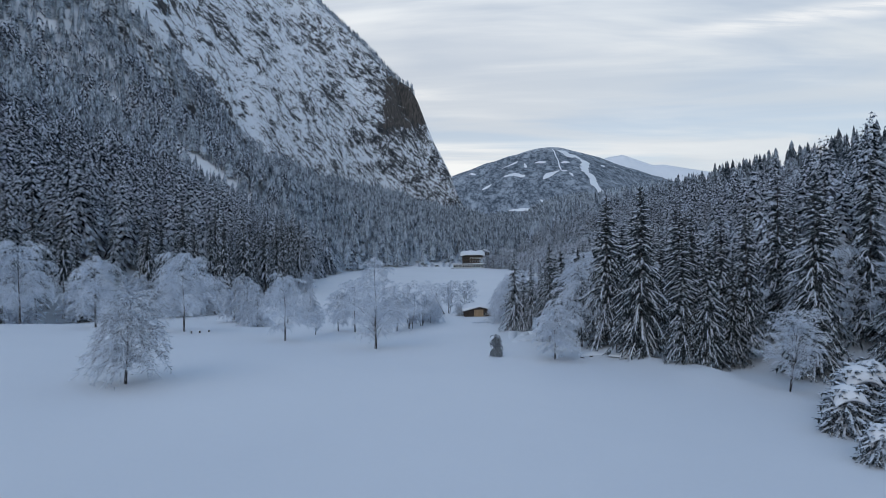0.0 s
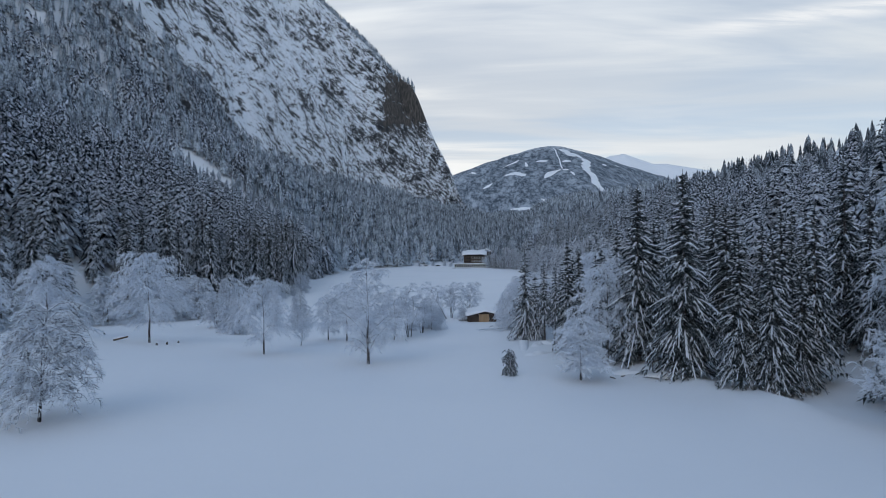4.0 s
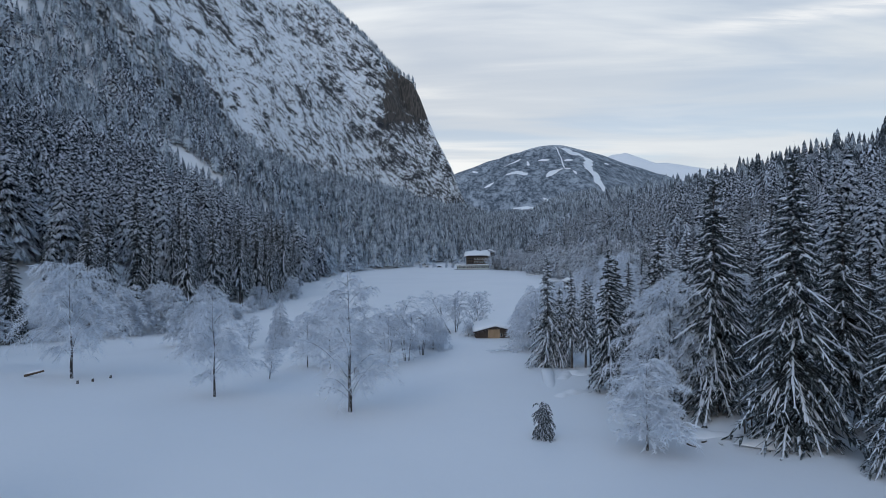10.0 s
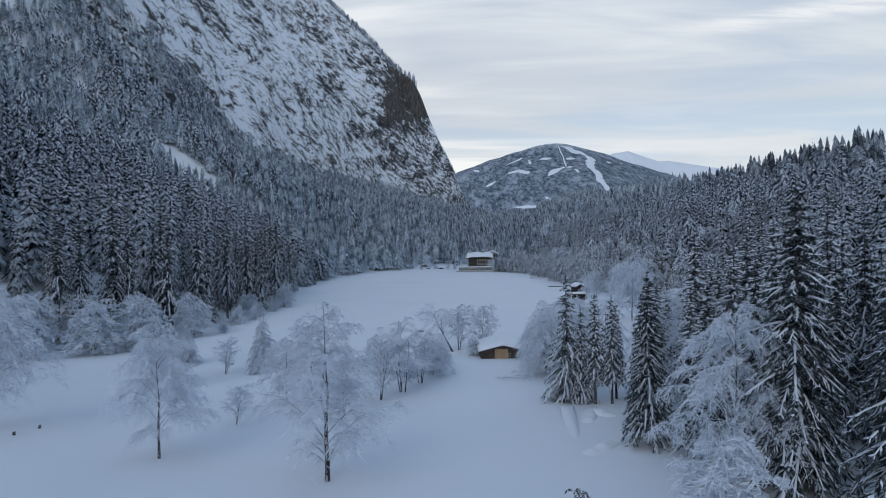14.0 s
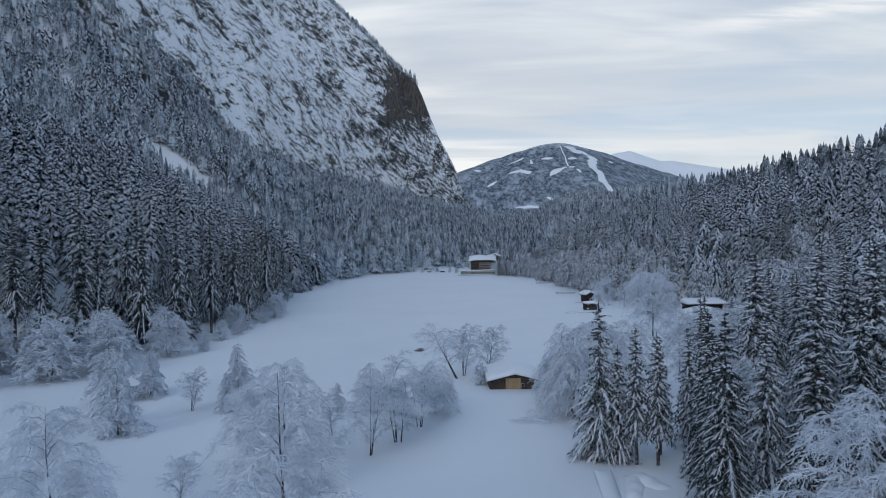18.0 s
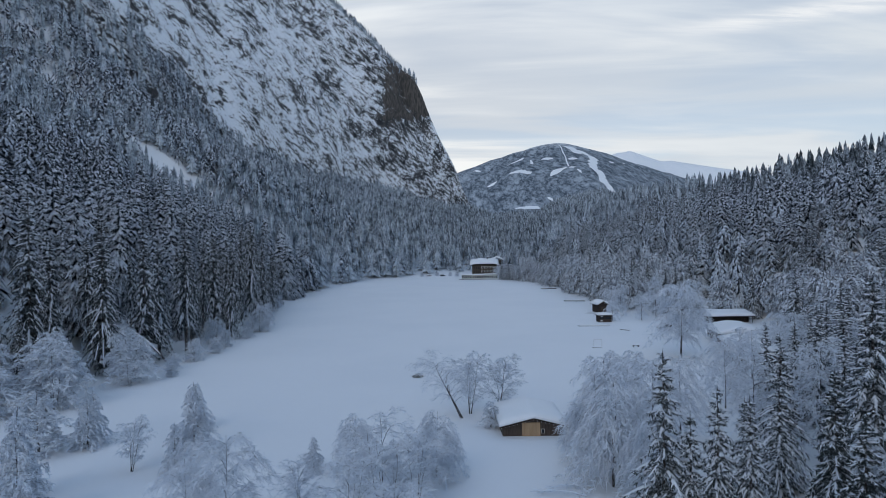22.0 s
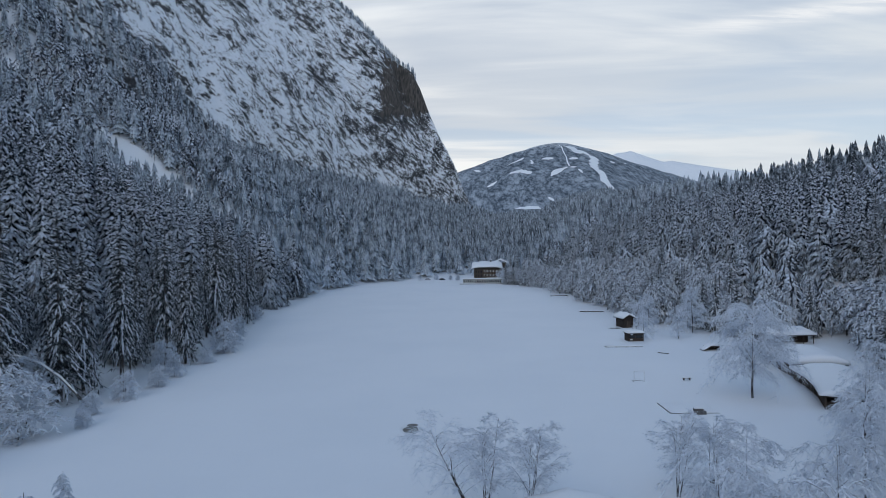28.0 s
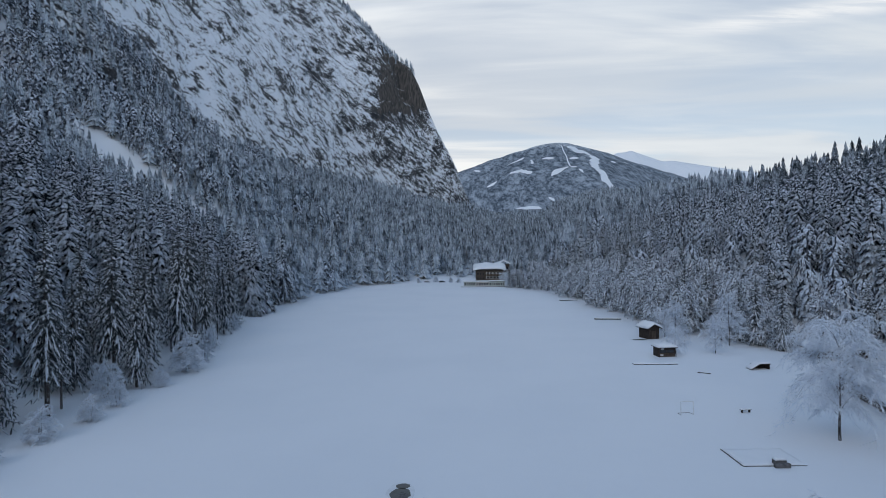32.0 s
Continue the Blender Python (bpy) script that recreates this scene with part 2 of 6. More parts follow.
def wood_side(name, a, b, scale=6.0, stretch=(1, 1, 0.12), frost=0.0):
    k = Nodes(name, 0.75, 0.2)
    g = k.noise(scale, 6, 0.6, stretch)
    c = k.mix(k.range(g, 0.3, 0.72), a, b)
    c = k.mix(k.math("MULTIPLY", k.random(), 0.35), c, [v * 0.6 for v in a])
    if frost:
        c = k.mix(k.math("MULTIPLY", k.range(k.noise(3.5, 5, 0.65, space="World"), 0.5, 0.62), frost), c, (0.74, 0.78, 0.83))
    k.bump(g, 0.4, 0.02)
    return k.done(c)


def frosted_twigs(name, dark, amount):
    """Bark under hoarfrost: the frost and snow lie on the upper sides."""
    k = Nodes(name, 0.7, 0.2)
    f = k.noise(2.2, 4, 0.65, space="World")
    lying = k.range(k.math("ADD", k.up(), k.math("MULTIPLY", k.math("SUBTRACT", f, 0.5), 2.2)), -0.55 - amount, 0.75 - amount)
    # hoarfrost white, with the blue of shaded woods put in
    white = k.mix(k.range(k.noise(0.4, 3, space="World"), 0.3, 0.7), (0.62, 0.69, 0.78), (0.76, 0.82, 0.90))
    return k.done(k.mix(lying, dark, white))


def snowy_wood(name, cover, dark, light):
    """Far woods: needles or twigs with snow caught on them in clumps of half a metre."""
    k = Nodes(name, 0.8, 0.1)
    island = k.geo.outputs["Random Per Island"]
    f = k.noise(3.4, 4, 0.75, space="World")
    g = k.noise(0.9, 3, 0.6, space="World")
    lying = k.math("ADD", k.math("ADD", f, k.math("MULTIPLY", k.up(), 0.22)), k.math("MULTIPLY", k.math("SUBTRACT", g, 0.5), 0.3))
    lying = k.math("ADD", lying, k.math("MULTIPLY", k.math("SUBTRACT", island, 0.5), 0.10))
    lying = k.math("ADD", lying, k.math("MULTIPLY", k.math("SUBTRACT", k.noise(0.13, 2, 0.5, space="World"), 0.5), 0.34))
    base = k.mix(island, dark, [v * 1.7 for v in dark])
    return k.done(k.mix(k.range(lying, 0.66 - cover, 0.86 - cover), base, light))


def rock_material():
    """Grey limestone in slanting beds; snow lies wherever the beds let it. One sheer wall under the corner of the crest is bare."""
    k = Nodes("snowy_rock_face", 0.85, 0.2)
    up = k.up()
    broad, mid, fine = k.noise(0.018, 6, 0.65, space="World"), k.noise(0.085, 6, 0.65, space="World"), k.noise(0.75, 5, 0.72, space="World")
    strata = k.noise(0.19, 8, 0.74, (1.9, 1.9, 0.75), (0, 40, 0), "World", True)
    strata2 = k.noise(0.62, 7, 0.74, (1.6, 1.6, 0.75), (0, 48, 0), "World", True)
    streaks = k.noise(0.35, 6, 0.7, (0.6, 0.6, 4.0), (0, 4, 0), "World", True)
    rock = k.mix(k.range(mid, 0.35, 0.65), (0.03, 0.034, 0.041), (0.10, 0.103, 0.108))
    rock = k.mix(k.range(broad, 0.56, 0.72), rock, (0.12, 0.108, 0.096))
    rock = k.mix(k.range(fine, 0.46, 0.72), rock, (0.022, 0.025, 0.03))
    where = k.n.new("ShaderNodeSeparateXYZ")
    k.l.new(k.geo.outputs["Position"], where.inputs[0])
    edge = k.math("MULTIPLY", k.math("SUBTRACT", mid, 0.5), 70)
    bare = k.math("MULTIPLY", k.range(k.math("ADD", where.outputs[0], edge), -98, -90), k.range(k.math("ADD", k.math("SUBTRACT", where.outputs[2], k.math("MULTIPLY", where.outputs[0], 0.35)), edge), 222, 236))
    rock = k.mix(bare, rock, k.mix(k.range(streaks, 0.38, 0.62), (0.05, 0.05, 0.05), (0.13, 0.118, 0.108)))
    hold = k.math("SUBTRACT", k.math("MULTIPLY", up, 0.6), k.math("MULTIPLY", bare, 0.42))
    for layer, amount in ((strata, 2.1), (strata2, 1.7), (fine, 1.0), (broad, 1.3)):
        hold = k.math("ADD", hold, k.math("MULTIPLY", k.math("SUBTRACT", layer, 0.5), amount))
    k.bump(k.math("ADD", k.math("MULTIPLY", mid, 1.0), k.math("MULTIPLY", fine, 0.5)), 0.7, 3.2)
    return k.done(k.mix(k.range(hold, 0.15, 0.20), rock, (0.80, 0.85, 0.91)))


def far_slope_material():
    """A wooded mountain kilometres off, with pistes and pastures cut out of the woods."""
    k = Nodes("wooded_far_slope", 0.9, 0.1)
    slope = (1.0, 0.28, 0.5)
    fine = k.noise(0.075, 5, 0.75, slope, space="World")
    broad = k.noise(0.013, 5, 0.65, slope, space="World")
    mid = k.noise(0.03, 6, 0.7, slope, space="World")
    # woods paler and bluer than the near spruces
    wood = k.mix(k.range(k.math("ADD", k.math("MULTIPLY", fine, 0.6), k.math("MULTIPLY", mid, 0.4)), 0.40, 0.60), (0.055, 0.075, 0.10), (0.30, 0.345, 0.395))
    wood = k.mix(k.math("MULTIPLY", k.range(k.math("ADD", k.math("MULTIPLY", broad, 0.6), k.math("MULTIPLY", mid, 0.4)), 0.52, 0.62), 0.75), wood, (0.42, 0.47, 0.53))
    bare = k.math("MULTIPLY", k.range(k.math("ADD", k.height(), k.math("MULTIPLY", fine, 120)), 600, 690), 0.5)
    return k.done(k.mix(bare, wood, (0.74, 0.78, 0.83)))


def plain(name, colour, rough=0.6, spec=0.3, metal=0.0, vary=0.25, scale=3.0):
    k = Nodes(name, rough, spec)
    k.b.inputs["Metallic"].default_value = metal
    f = k.noise(scale, 5, 0.6)
    return k.done(k.mix(k.range(f, 0.3, 0.7), colour, [v * (1 - vary) for v in colour]))


SNOW = snow_material("field_snow")
# darker, bluer snow: the shade within the woods is put into its colour
SHADED_WOOD_SNOW = snow_material("shaded_tree_snow", (0.63, 0.69, 0.775), (0.54, 0.60, 0.68))
# snow for single spruces, with the blue of forest shade in its colour
SHADED_SPRUCE_SNOW = snow_material("shaded_spruce_snow", (0.71, 0.765, 0.84), (0.62, 0.675, 0.755))
CAP = snow_material("lying_snow", (0.82, 0.85, 0.88), (0.76, 0.79, 0.84))
NEEDLES = needles_material(dust=0.035)
NEEDLES_DUSTED = needles_material("snow_dusted_needles", 0.09)
BARK = wood_side("spruce_bark", (0.035, 0.03, 0.028), (0.085, 0.072, 0.065), 7.0, frost=0.35)
BIRCH = wood_side("dark_bark", (0.02, 0.018, 0.019), (0.055, 0.05, 0.05), 7.0, frost=0.5)
TWIGS = frosted_twigs("frosted_twigs", (0.10, 0.097, 0.105), 0.85)
TWIGS_GREY = frosted_twigs("half_frosted_twigs", (0.058, 0.06, 0.066), 0.36)
# dimmer twigs for bowed trees: shade inside the crowns is put into the colour
TWIGS_DIM = frosted_twigs("dim_frosted_twigs", (0.04, 0.047, 0.058), 0.26)
TWIGS_WHITE = frosted_twigs("white_hoarfrost", (0.12, 0.12, 0.13), 0.75)
# wood colours lean blue: haze and forest shade are put into them
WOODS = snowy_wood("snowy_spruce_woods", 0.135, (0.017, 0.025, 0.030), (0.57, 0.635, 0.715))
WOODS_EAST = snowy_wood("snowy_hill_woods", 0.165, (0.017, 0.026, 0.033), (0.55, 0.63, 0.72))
# paler again: frost of the high slopes plus distance haze put into the colour
WOODS_HIGH = snowy_wood("frosted_hazy_woods", 0.225, (0.028, 0.041, 0.054), (0.55, 0.63, 0.72))
BROADWOODS = snowy_wood("frosted_broadleaf_woods", 0.215, (0.065, 0.075, 0.09), (0.57, 0.64, 0.73))
ROCK = rock_material()
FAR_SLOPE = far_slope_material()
PLANK = wood_side("weathered_planks", (0.055, 0.042, 0.036), (0.11, 0.085, 0.07))
OCHRE = wood_side("ochre_boards", (0.36, 0.25, 0.15), (0.46, 0.33, 0.21), 4.0)
DARK_WOOD = wood_side("dark_stained_timber", (0.028, 0.022, 0.02), (0.06, 0.047, 0.04))
HOTEL_WOOD = wood_side("brown_hotel_timber", (0.055, 0.044, 0.037), (0.11, 0.087, 0.07))
BALCONY = wood_side("brown_balcony_boards", (0.08, 0.058, 0.043), (0.13, 0.097, 0.072))
RENDERED = plain("pale_plaster", (0.52, 0.50, 0.46), 0.85, 0.2)
GREEN = plain("pale_green_panels", (0.42, 0.47, 0.43), 0.6)
STONE = plain("grey_stone", (0.16, 0.16, 0.165), 0.85, 0.2, vary=0.5)
METAL = plain("grey_metal", (0.35, 0.36, 0.38), 0.45, 0.5, 0.6)
WHITE = plain("white_paint", (0.78, 0.79, 0.80), 0.5)
SLUSH = plain("wet_grey_ice", (0.05, 0.062, 0.068), 0.3, 0.4, vary=0.5, scale=1.4)
WET_SNOW = plain("soaked_snow", (0.75, 0.785, 0.83), 0.55, 0.3, vary=0.12, scale=0.8)
GLASS = plain("dark_window_glass", (0.02, 0.024, 0.03), 0.06, 0.6)
PAINT_DARK = plain("dark_car_paint", (0.03, 0.032, 0.04), 0.3, 0.5)
RUBBER = plain("black_rubber", (0.015, 0.015, 0.016), 0.8, 0.2)


# ---- mesh helpers ----
def tri_mesh(name, verts, tris, materials, index=None, flat=True):
    verts, tris = np.asarray(verts, np.float32), np.asarray(tris, np.int32)
    me = bpy.data.meshes.new(name)
    me.vertices.add(len(verts))
    me.vertices.foreach_set("co", verts.ravel())
    me.loops.add(tris.size)
    me.loops.foreach_set("vertex_index", tris.ravel())
    me.polygons.add(len(tris))
    me.polygons.foreach_set("loop_start", np.arange(0, tris.size, 3, dtype=np.int32))
    if index is not None:
        me.polygons.foreach_set("material_index", np.asarray(index, np.int32))
    me.polygons.foreach_set("use_smooth", np.full(len(tris), not flat))
    for m in materials:
        me.materials.append(m)
    me.update(calc_edges=True)
    return me


def empty(name, at, turn=0.0, size=1.0):
    ob = new(name)
    ob.matrix_world = Matrix.LocRotScale(at, Euler((0, 0, turn)), (size, size, size))
    return ob


def child(name, me, parent, label=""):
    ob = new(name, me)
    ob.parent = parent
    return tagged(ob, label)


def part(name, bm, material, parent, label=""):
    """One bmesh as one mesh object under a thing or a part, in the parent's own space."""
    me = bpy.data.meshes.new(name)
    bmesh.ops.recalc_face_normals(bm, faces=bm.faces)
    bm.to_mesh(me)
    bm.free()
    me.materials.append(material)
    return child(name, me, parent, label)


def box(x0, x1, y0, y1, z0, z1, bevel=0.0, bm=None):
    own = bmesh.new() if bm is None else bm
    m = Matrix.LocRotScale(((x0 + x1) / 2, (y0 + y1) / 2, (z0 + z1) / 2), None, (x1 - x0, y1 - y0, z1 - z0))
    made = bmesh.ops.create_cube(own, size=1, matrix=m)["verts"]
    if bevel:
        edges = list({e for v in made for e in v.link_edges})
        bmesh.ops.bevel(own, geom=edges, offset=bevel, segments=2, affect="EDGES", profile=0.6)
    return own


def prism(outline, y0, y1):
    """A closed outline of (x, z) drawn out from y0 to y1."""
    bm = bmesh.new()
    a = [bm.verts.new((x, y0, z)) for x, z in outline]
    b = [bm.verts.new((x, y1, z)) for x, z in outline]
    n = len(outline)
    bm.faces.new(a[::-1])
    bm.faces.new(b)
    for i in range(n):
        bm.faces.new((a[i], a[(i + 1) % n], b[(i + 1) % n], b[i]))
    return bm


def lumpy_sheet(x0, x1, y0, y1, nx, ny, under, over, seed=1):
    """A thick blanket of snow: under(x, y) below, over(x, y) its depth, thinning to a rounded edge."""
    bm = bmesh.new()
    lo, hi = [], []
    for j in range(ny + 1):
        v = j / ny
        for i in range(nx + 1):
            u = i / nx
            x, y = x0 + (x1 - x0) * u, y0 + (y1 - y0) * v
            e = min(u * nx, (1 - u) * nx, v * ny, (1 - v) * ny)
            round_ = 0.62 if e < 0.5 else 0.93 if e < 1.5 else 1.0
            b = under(x, y)
            lo.append(bm.verts.new((x, y, b)))
            swell = 0.06 * math.sin(x * 2.1 + seed) * math.sin(y * 1.7 + 2 * seed)
            pull = 0.0 if e >= 0.5 else 0.10
            cx, cy = (x0 + x1) / 2, (y0 + y1) / 2
            hi.append(bm.verts.new((x + (cx - x) * pull * 0.2, y + (cy - y) * pull * 0.2, b + (over(x, y) + swell) * round_)))
    w = nx + 1
    for j in range(ny):
        for i in range(nx):
            q = [j * w + i, j * w + i + 1, (j + 1) * w + i + 1, (j + 1) * w + i]
            bm.faces.new([hi[k] for k in q]).smooth = True
            bm.faces.new([lo[k] for k in q[::-1]])
    rim = [i for i in range(w)] + [j * w + nx for j in range(1, ny + 1)] + [ny * w + i for i in range(nx - 1, -1, -1)] + [j * w for j in range(ny - 1, 0, -1)]
    for a, b in zip(rim, rim[1:] + rim[:1]):
        bm.faces.new((lo[a], lo[b], hi[b], hi[a])).smooth = True
    return bm


def grid_mesh(name, xs, ys, height, material, keep=None, place=None):
    X, Y = np.meshgrid(xs, ys)
    Z = height(X, Y)
    nx, ny = len(xs), len(ys)
    i = np.arange(nx * ny).reshape(ny, nx)
    a, b, c, d = i[:-1, :-1], i[:-1, 1:], i[1:, 1:], i[1:, :-1]
    t1, t2 = np.stack([a, b, c], -1).reshape(-1, 3), np.stack([a, c, d], -1).reshape(-1, 3)
    if keep is not None:
        k = keep(X, Y)
        ok = (k[:-1, :-1] | k[:-1, 1:] | k[1:, 1:] | k[1:, :-1]).ravel()
        t1, t2 = t1[ok], t2[ok]
    tris = np.concatenate([t1, t2])
    used, back = np.unique(tris, return_inverse=True)
    verts = np.stack(place(X, Y, Z) if place else [X, Y, Z], -1).reshape(-1, 3)[used]
    return tri_mesh(name, verts, back.reshape(-1, 3), [material], flat=False)


def spaced(*stops):
    """Grid lines: pairs of a place and the step that holds up to the next place."""
    out = []
    for (a, s), (b, _) in zip(stops, stops[1:]):
        out += list(np.linspace(a, b, max(2, int(round((b - a) / s)) + 1))[:-1])
    return np.array(out + [stops[-1][0]])


# ---- the large structure ----
ground = new("ground", grid_mesh("ground", spaced((-3500, 300), (-900, 40), (-300, 8), (-130, 3), (130, 8), (340, 40), (900, 300), (4200, 300)),
             spaced((-1200, 150), (-300, 30), (-60, 3), (320, 5), (620, 12), (1200, 25), (2400, 200), (4900, 200)), land, SNOW, None, drawn_in))
tagged(ground, "deep smooth untouched snow over meadow, frozen lake and valley slopes", "snow ground", kind="structure")

mountain = new("backdrop_cliff_mountain", grid_mesh("cliff_mountain", spaced((-1150, 16), (-560, 4.0), (150, 4.0)), spaced((330, 9), (640, 4.5), (1780, 10), (1900, 10)), cliff, ROCK,
               lambda x, y: (cliff_x(y) - x > -12) & (cliff(x, y) > land(x, y) - 7), drawn_in))
tagged(mountain, "steep grey limestone mountain face streaked with snow", "mountain", kind="structure")


def ski_mountain(x, y):
    crest = curve(x, -1400, 250, -36, 431, 59, 463, 168, 499, 338, 554, 508, 599, 570, 611, 627, 614, 690, 607, 745, 597, 914, 545, 990, 512, 1152, 455, 1313, 400, 1442, 355, 1700, 290, 2400, 180)
    d = np.abs(y - 3650 + 0.1 * (x - 600))
    spur = 0.06 * np.abs(((x * 0.9 + y * 0.5) % 520) - 260)
    return crest - d * np.where(y < 3650, 0.33, 0.5) - smooth(0, 300, d) * (spur - 8) + 12 * wave(x, y, 300, 31, 3) * smooth(20, 250, d) + 3 * wave(x, y, 60, 32, 3)


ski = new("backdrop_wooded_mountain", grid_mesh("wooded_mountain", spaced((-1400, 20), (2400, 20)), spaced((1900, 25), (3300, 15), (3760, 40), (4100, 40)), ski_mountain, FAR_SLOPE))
tagged(ski, "rounded wooded mountain with white ski pistes", "mountain", kind="structure")


def far_peaks(x, y):
    crest = curve(x, 600, 420, 1000, 590, 1142, 652, 1227, 686, 1290, 692, 1332, 702, 1438, 662, 1564, 618, 1640, 622, 1732, 607, 1943, 570, 2600, 470, 3000, 400)
    return crest - np.abs(y - 4560) * 0.7 + 9 * wave(x, y, 120, 41, 4) * smooth(0, 60, np.abs(y - 4560))


peaks = new("backdrop_snow_peaks", grid_mesh("snow_peaks", spaced((600, 18), (3000, 18)), spaced((3900, 25), (4700, 25)), far_peaks, SNOW))
tagged(peaks, "distant bare snow peaks", "mountain", kind="structure")


# ---- trees ----
def spruce_meshes(seed, height=20.0, radius=3.4, bare=0.1, whorls=29, per=8, load=0.85, nodes=6, heap=1.0, slim=1.0, sag=1.0, needles=None, dome=0.88):
    """Trunk, needle branches and the snow on them of one spruce, each a mesh. Every branch is a feathered frond of
    hanging side twigs; the snow is a ragged pillow along its back with fingers out on the twigs."""
    r = random.Random(seed)
    nv, nt, sv, st = [], [], [], []
    z_low = height * bare
    lobe = r.random() * 6.28

    def finger(V, T, p, d, length, half, drop, lift=0.0):
        """A narrow folded leaf shape from p along the flat way d, hanging by drop at its end."""
        n = len(V)
        q = (-d[1] * half, d[0] * half)
        mx, my, mz = p[0] + d[0] * length * 0.45, p[1] + d[1] * length * 0.45, p[2] - drop * 0.36 + lift - half * 0.6
        V += [(p[0], p[1], p[2] + lift), (mx + q[0], my + q[1], mz), (mx - q[0], my - q[1], mz), (p[0] + d[0] * length, p[1] + d[1] * length, p[2] - drop + lift)]
        T += [(n, n + 3, n + 1), (n, n + 2, n + 3)]

    for w in range(whorls):
        f = (w + r.random() * 0.85) / whorls
        zw = z_low + (height - z_low) * (0.985 * f + 0.005)
        reach = (radius * ((1 - f) ** dome) * (0.62 + 0.38 * min(1, f * 6 + 0.4)) + 0.2) * r.uniform(0.88, 1.08)
        n = max(4, int(per * (0.55 + 0.45 * (1 - f)) + r.random()))
        a0 = r.random() * 6.28
        for b in range(n):
            if r.random() < 0.06:
                continue
            a = a0 + 6.283 * (b + r.uniform(-0.36, 0.36)) / n
            z0 = zw + r.uniform(-0.8, 0.8) * (height - z_low) / whorls
            L = reach * r.uniform(0.68, 1.14) * (1 + 0.10 * math.sin(2 * a + lobe + 5 * f))
            droop = r.uniform(0.6, 1.1) * (1.15 - 0.65 * f) * sag
            rise = 0.10 + 0.62 * f * f
            sway = r.uniform(-0.18, 0.18)
            laden = r.random() < load
            first = r.uniform(0.12, 0.5)
            back = []
            for i in range(nodes):
                u = (i + 0.85) / nodes
                b1 = a + sway * u
                ca, sa = math.cos(b1), math.sin(b1)
                h = z0 + L * (rise * u - droop * u * u + 0.20 * max(0, u - 0.7))
                p = (ca * L * u, sa * L * u, h)
                long = (L * (0.30 - 0.16 * u) + 0.22) * slim
                pillow = (0.05 + 0.045 * L * (1.15 - u)) * heap * r.uniform(0.55, 1.35)
                if laden and u > first and r.random() > 0.1:
                    m = len(sv)
                    rough = r.uniform(0.6, 1.3), r.uniform(0.6, 1.3)
                    sv += [(p[0] - sa * pillow * rough[0], p[1] + ca * pillow * rough[0], h - pillow * 0.45), (p[0], p[1], h + 0.04 + 0.45 * pillow), (p[0] + sa * pillow * rough[1], p[1] - ca * pillow * rough[1], h - pillow * 0.45)]
                    if back and back[-1][0] == i - 1:
                        k = back[-1][1]
                        st += [(k, m, m + 1), (k, m + 1, k + 1), (k + 1, m + 1, m + 2), (k + 1, m + 2, k + 2)]
                    back.append((i, m))
                for side in (-1, 1):
                    turn = b1 + side * r.uniform(0.45, 1.0)
                    d = (math.cos(turn), math.sin(turn))
                    ll = long * r.uniform(0.65, 1.25)
                    half = 0.095 * ll + 0.03
                    drop = ll * r.uniform(0.45, 1.05) * (1.1 - 0.4 * f)
                    finger(nv, nt, p, d, ll, half, drop)
                    if laden and u > first and r.random() < 0.62:
                        k = r.uniform(0.5, 0.95)
                        finger(sv, st, p, d, ll * k, half * r.uniform(0.45, 0.85) * heap, drop * k, 0.03)
                if r.random() < 0.8:
                    m = len(nv)
                    nv += [(p[0] - ca * 0.14, p[1] - sa * 0.14, h), (p[0] + ca * 0.14, p[1] + sa * 0.14, h), (p[0] + ca * 0.05 - sa * r.uniform(-0.1, 0.1), p[1] + sa * 0.05 + ca * r.uniform(-0.1, 0.1), h - r.uniform(0.25, 0.7) * min(1.0, 0.35 + 0.3 * L))]
                    nt.append((m, m + 1, m + 2))
            finger(nv, nt, p, (ca, sa), 0.10 * L + 0.22, 0.05 + 0.02 * L, 0.03 * L)
            if back and back[-1][0] == nodes - 1:
                finger(sv, st, (p[0], p[1], p[2] + 0.05), (ca, sa), 0.08 * L + 0.16, 0.05 + 0.02 * L, 0.04 * L)
            # needles close to the trunk
            ca, sa = math.cos(a), math.sin(a)
            finger(nv, nt, (0.04 * ca, 0.04 * sa, z0), (ca, sa), 0.5 * L + 0.1, 0.14 * L + 0.05, 0.3 * L)
    # the leader at the top
    for k in range(5):
        a = k * 1.26 + r.random()
        n0 = len(nv)
        nv += [(0.06 * math.cos(a), 0.06 * math.sin(a), height - 1.1), (0.06 * math.cos(a + 1.6), 0.06 * math.sin(a + 1.6), height - 1.1), (0.05 * r.uniform(-1, 1), 0, height + r.uniform(0.1, 0.4))]
        nt.append((n0, n0 + 1, n0 + 2))
    tv, tt = tube([(0, 0, -0.6), (0.03, 0, height * 0.3), (0, 0.04, height * 0.65), (0, 0, height - 0.3)], [height * 0.0125 + 0.03, height * 0.0095, height * 0.005, 0.02], 7)
    return (tri_mesh("trunk", tv, tt, [BARK], flat=False), tri_mesh("crown", nv, nt, [needles or NEEDLES]), tri_mesh("snow_load", sv, st, [SHADED_SPRUCE_SNOW], flat=False))


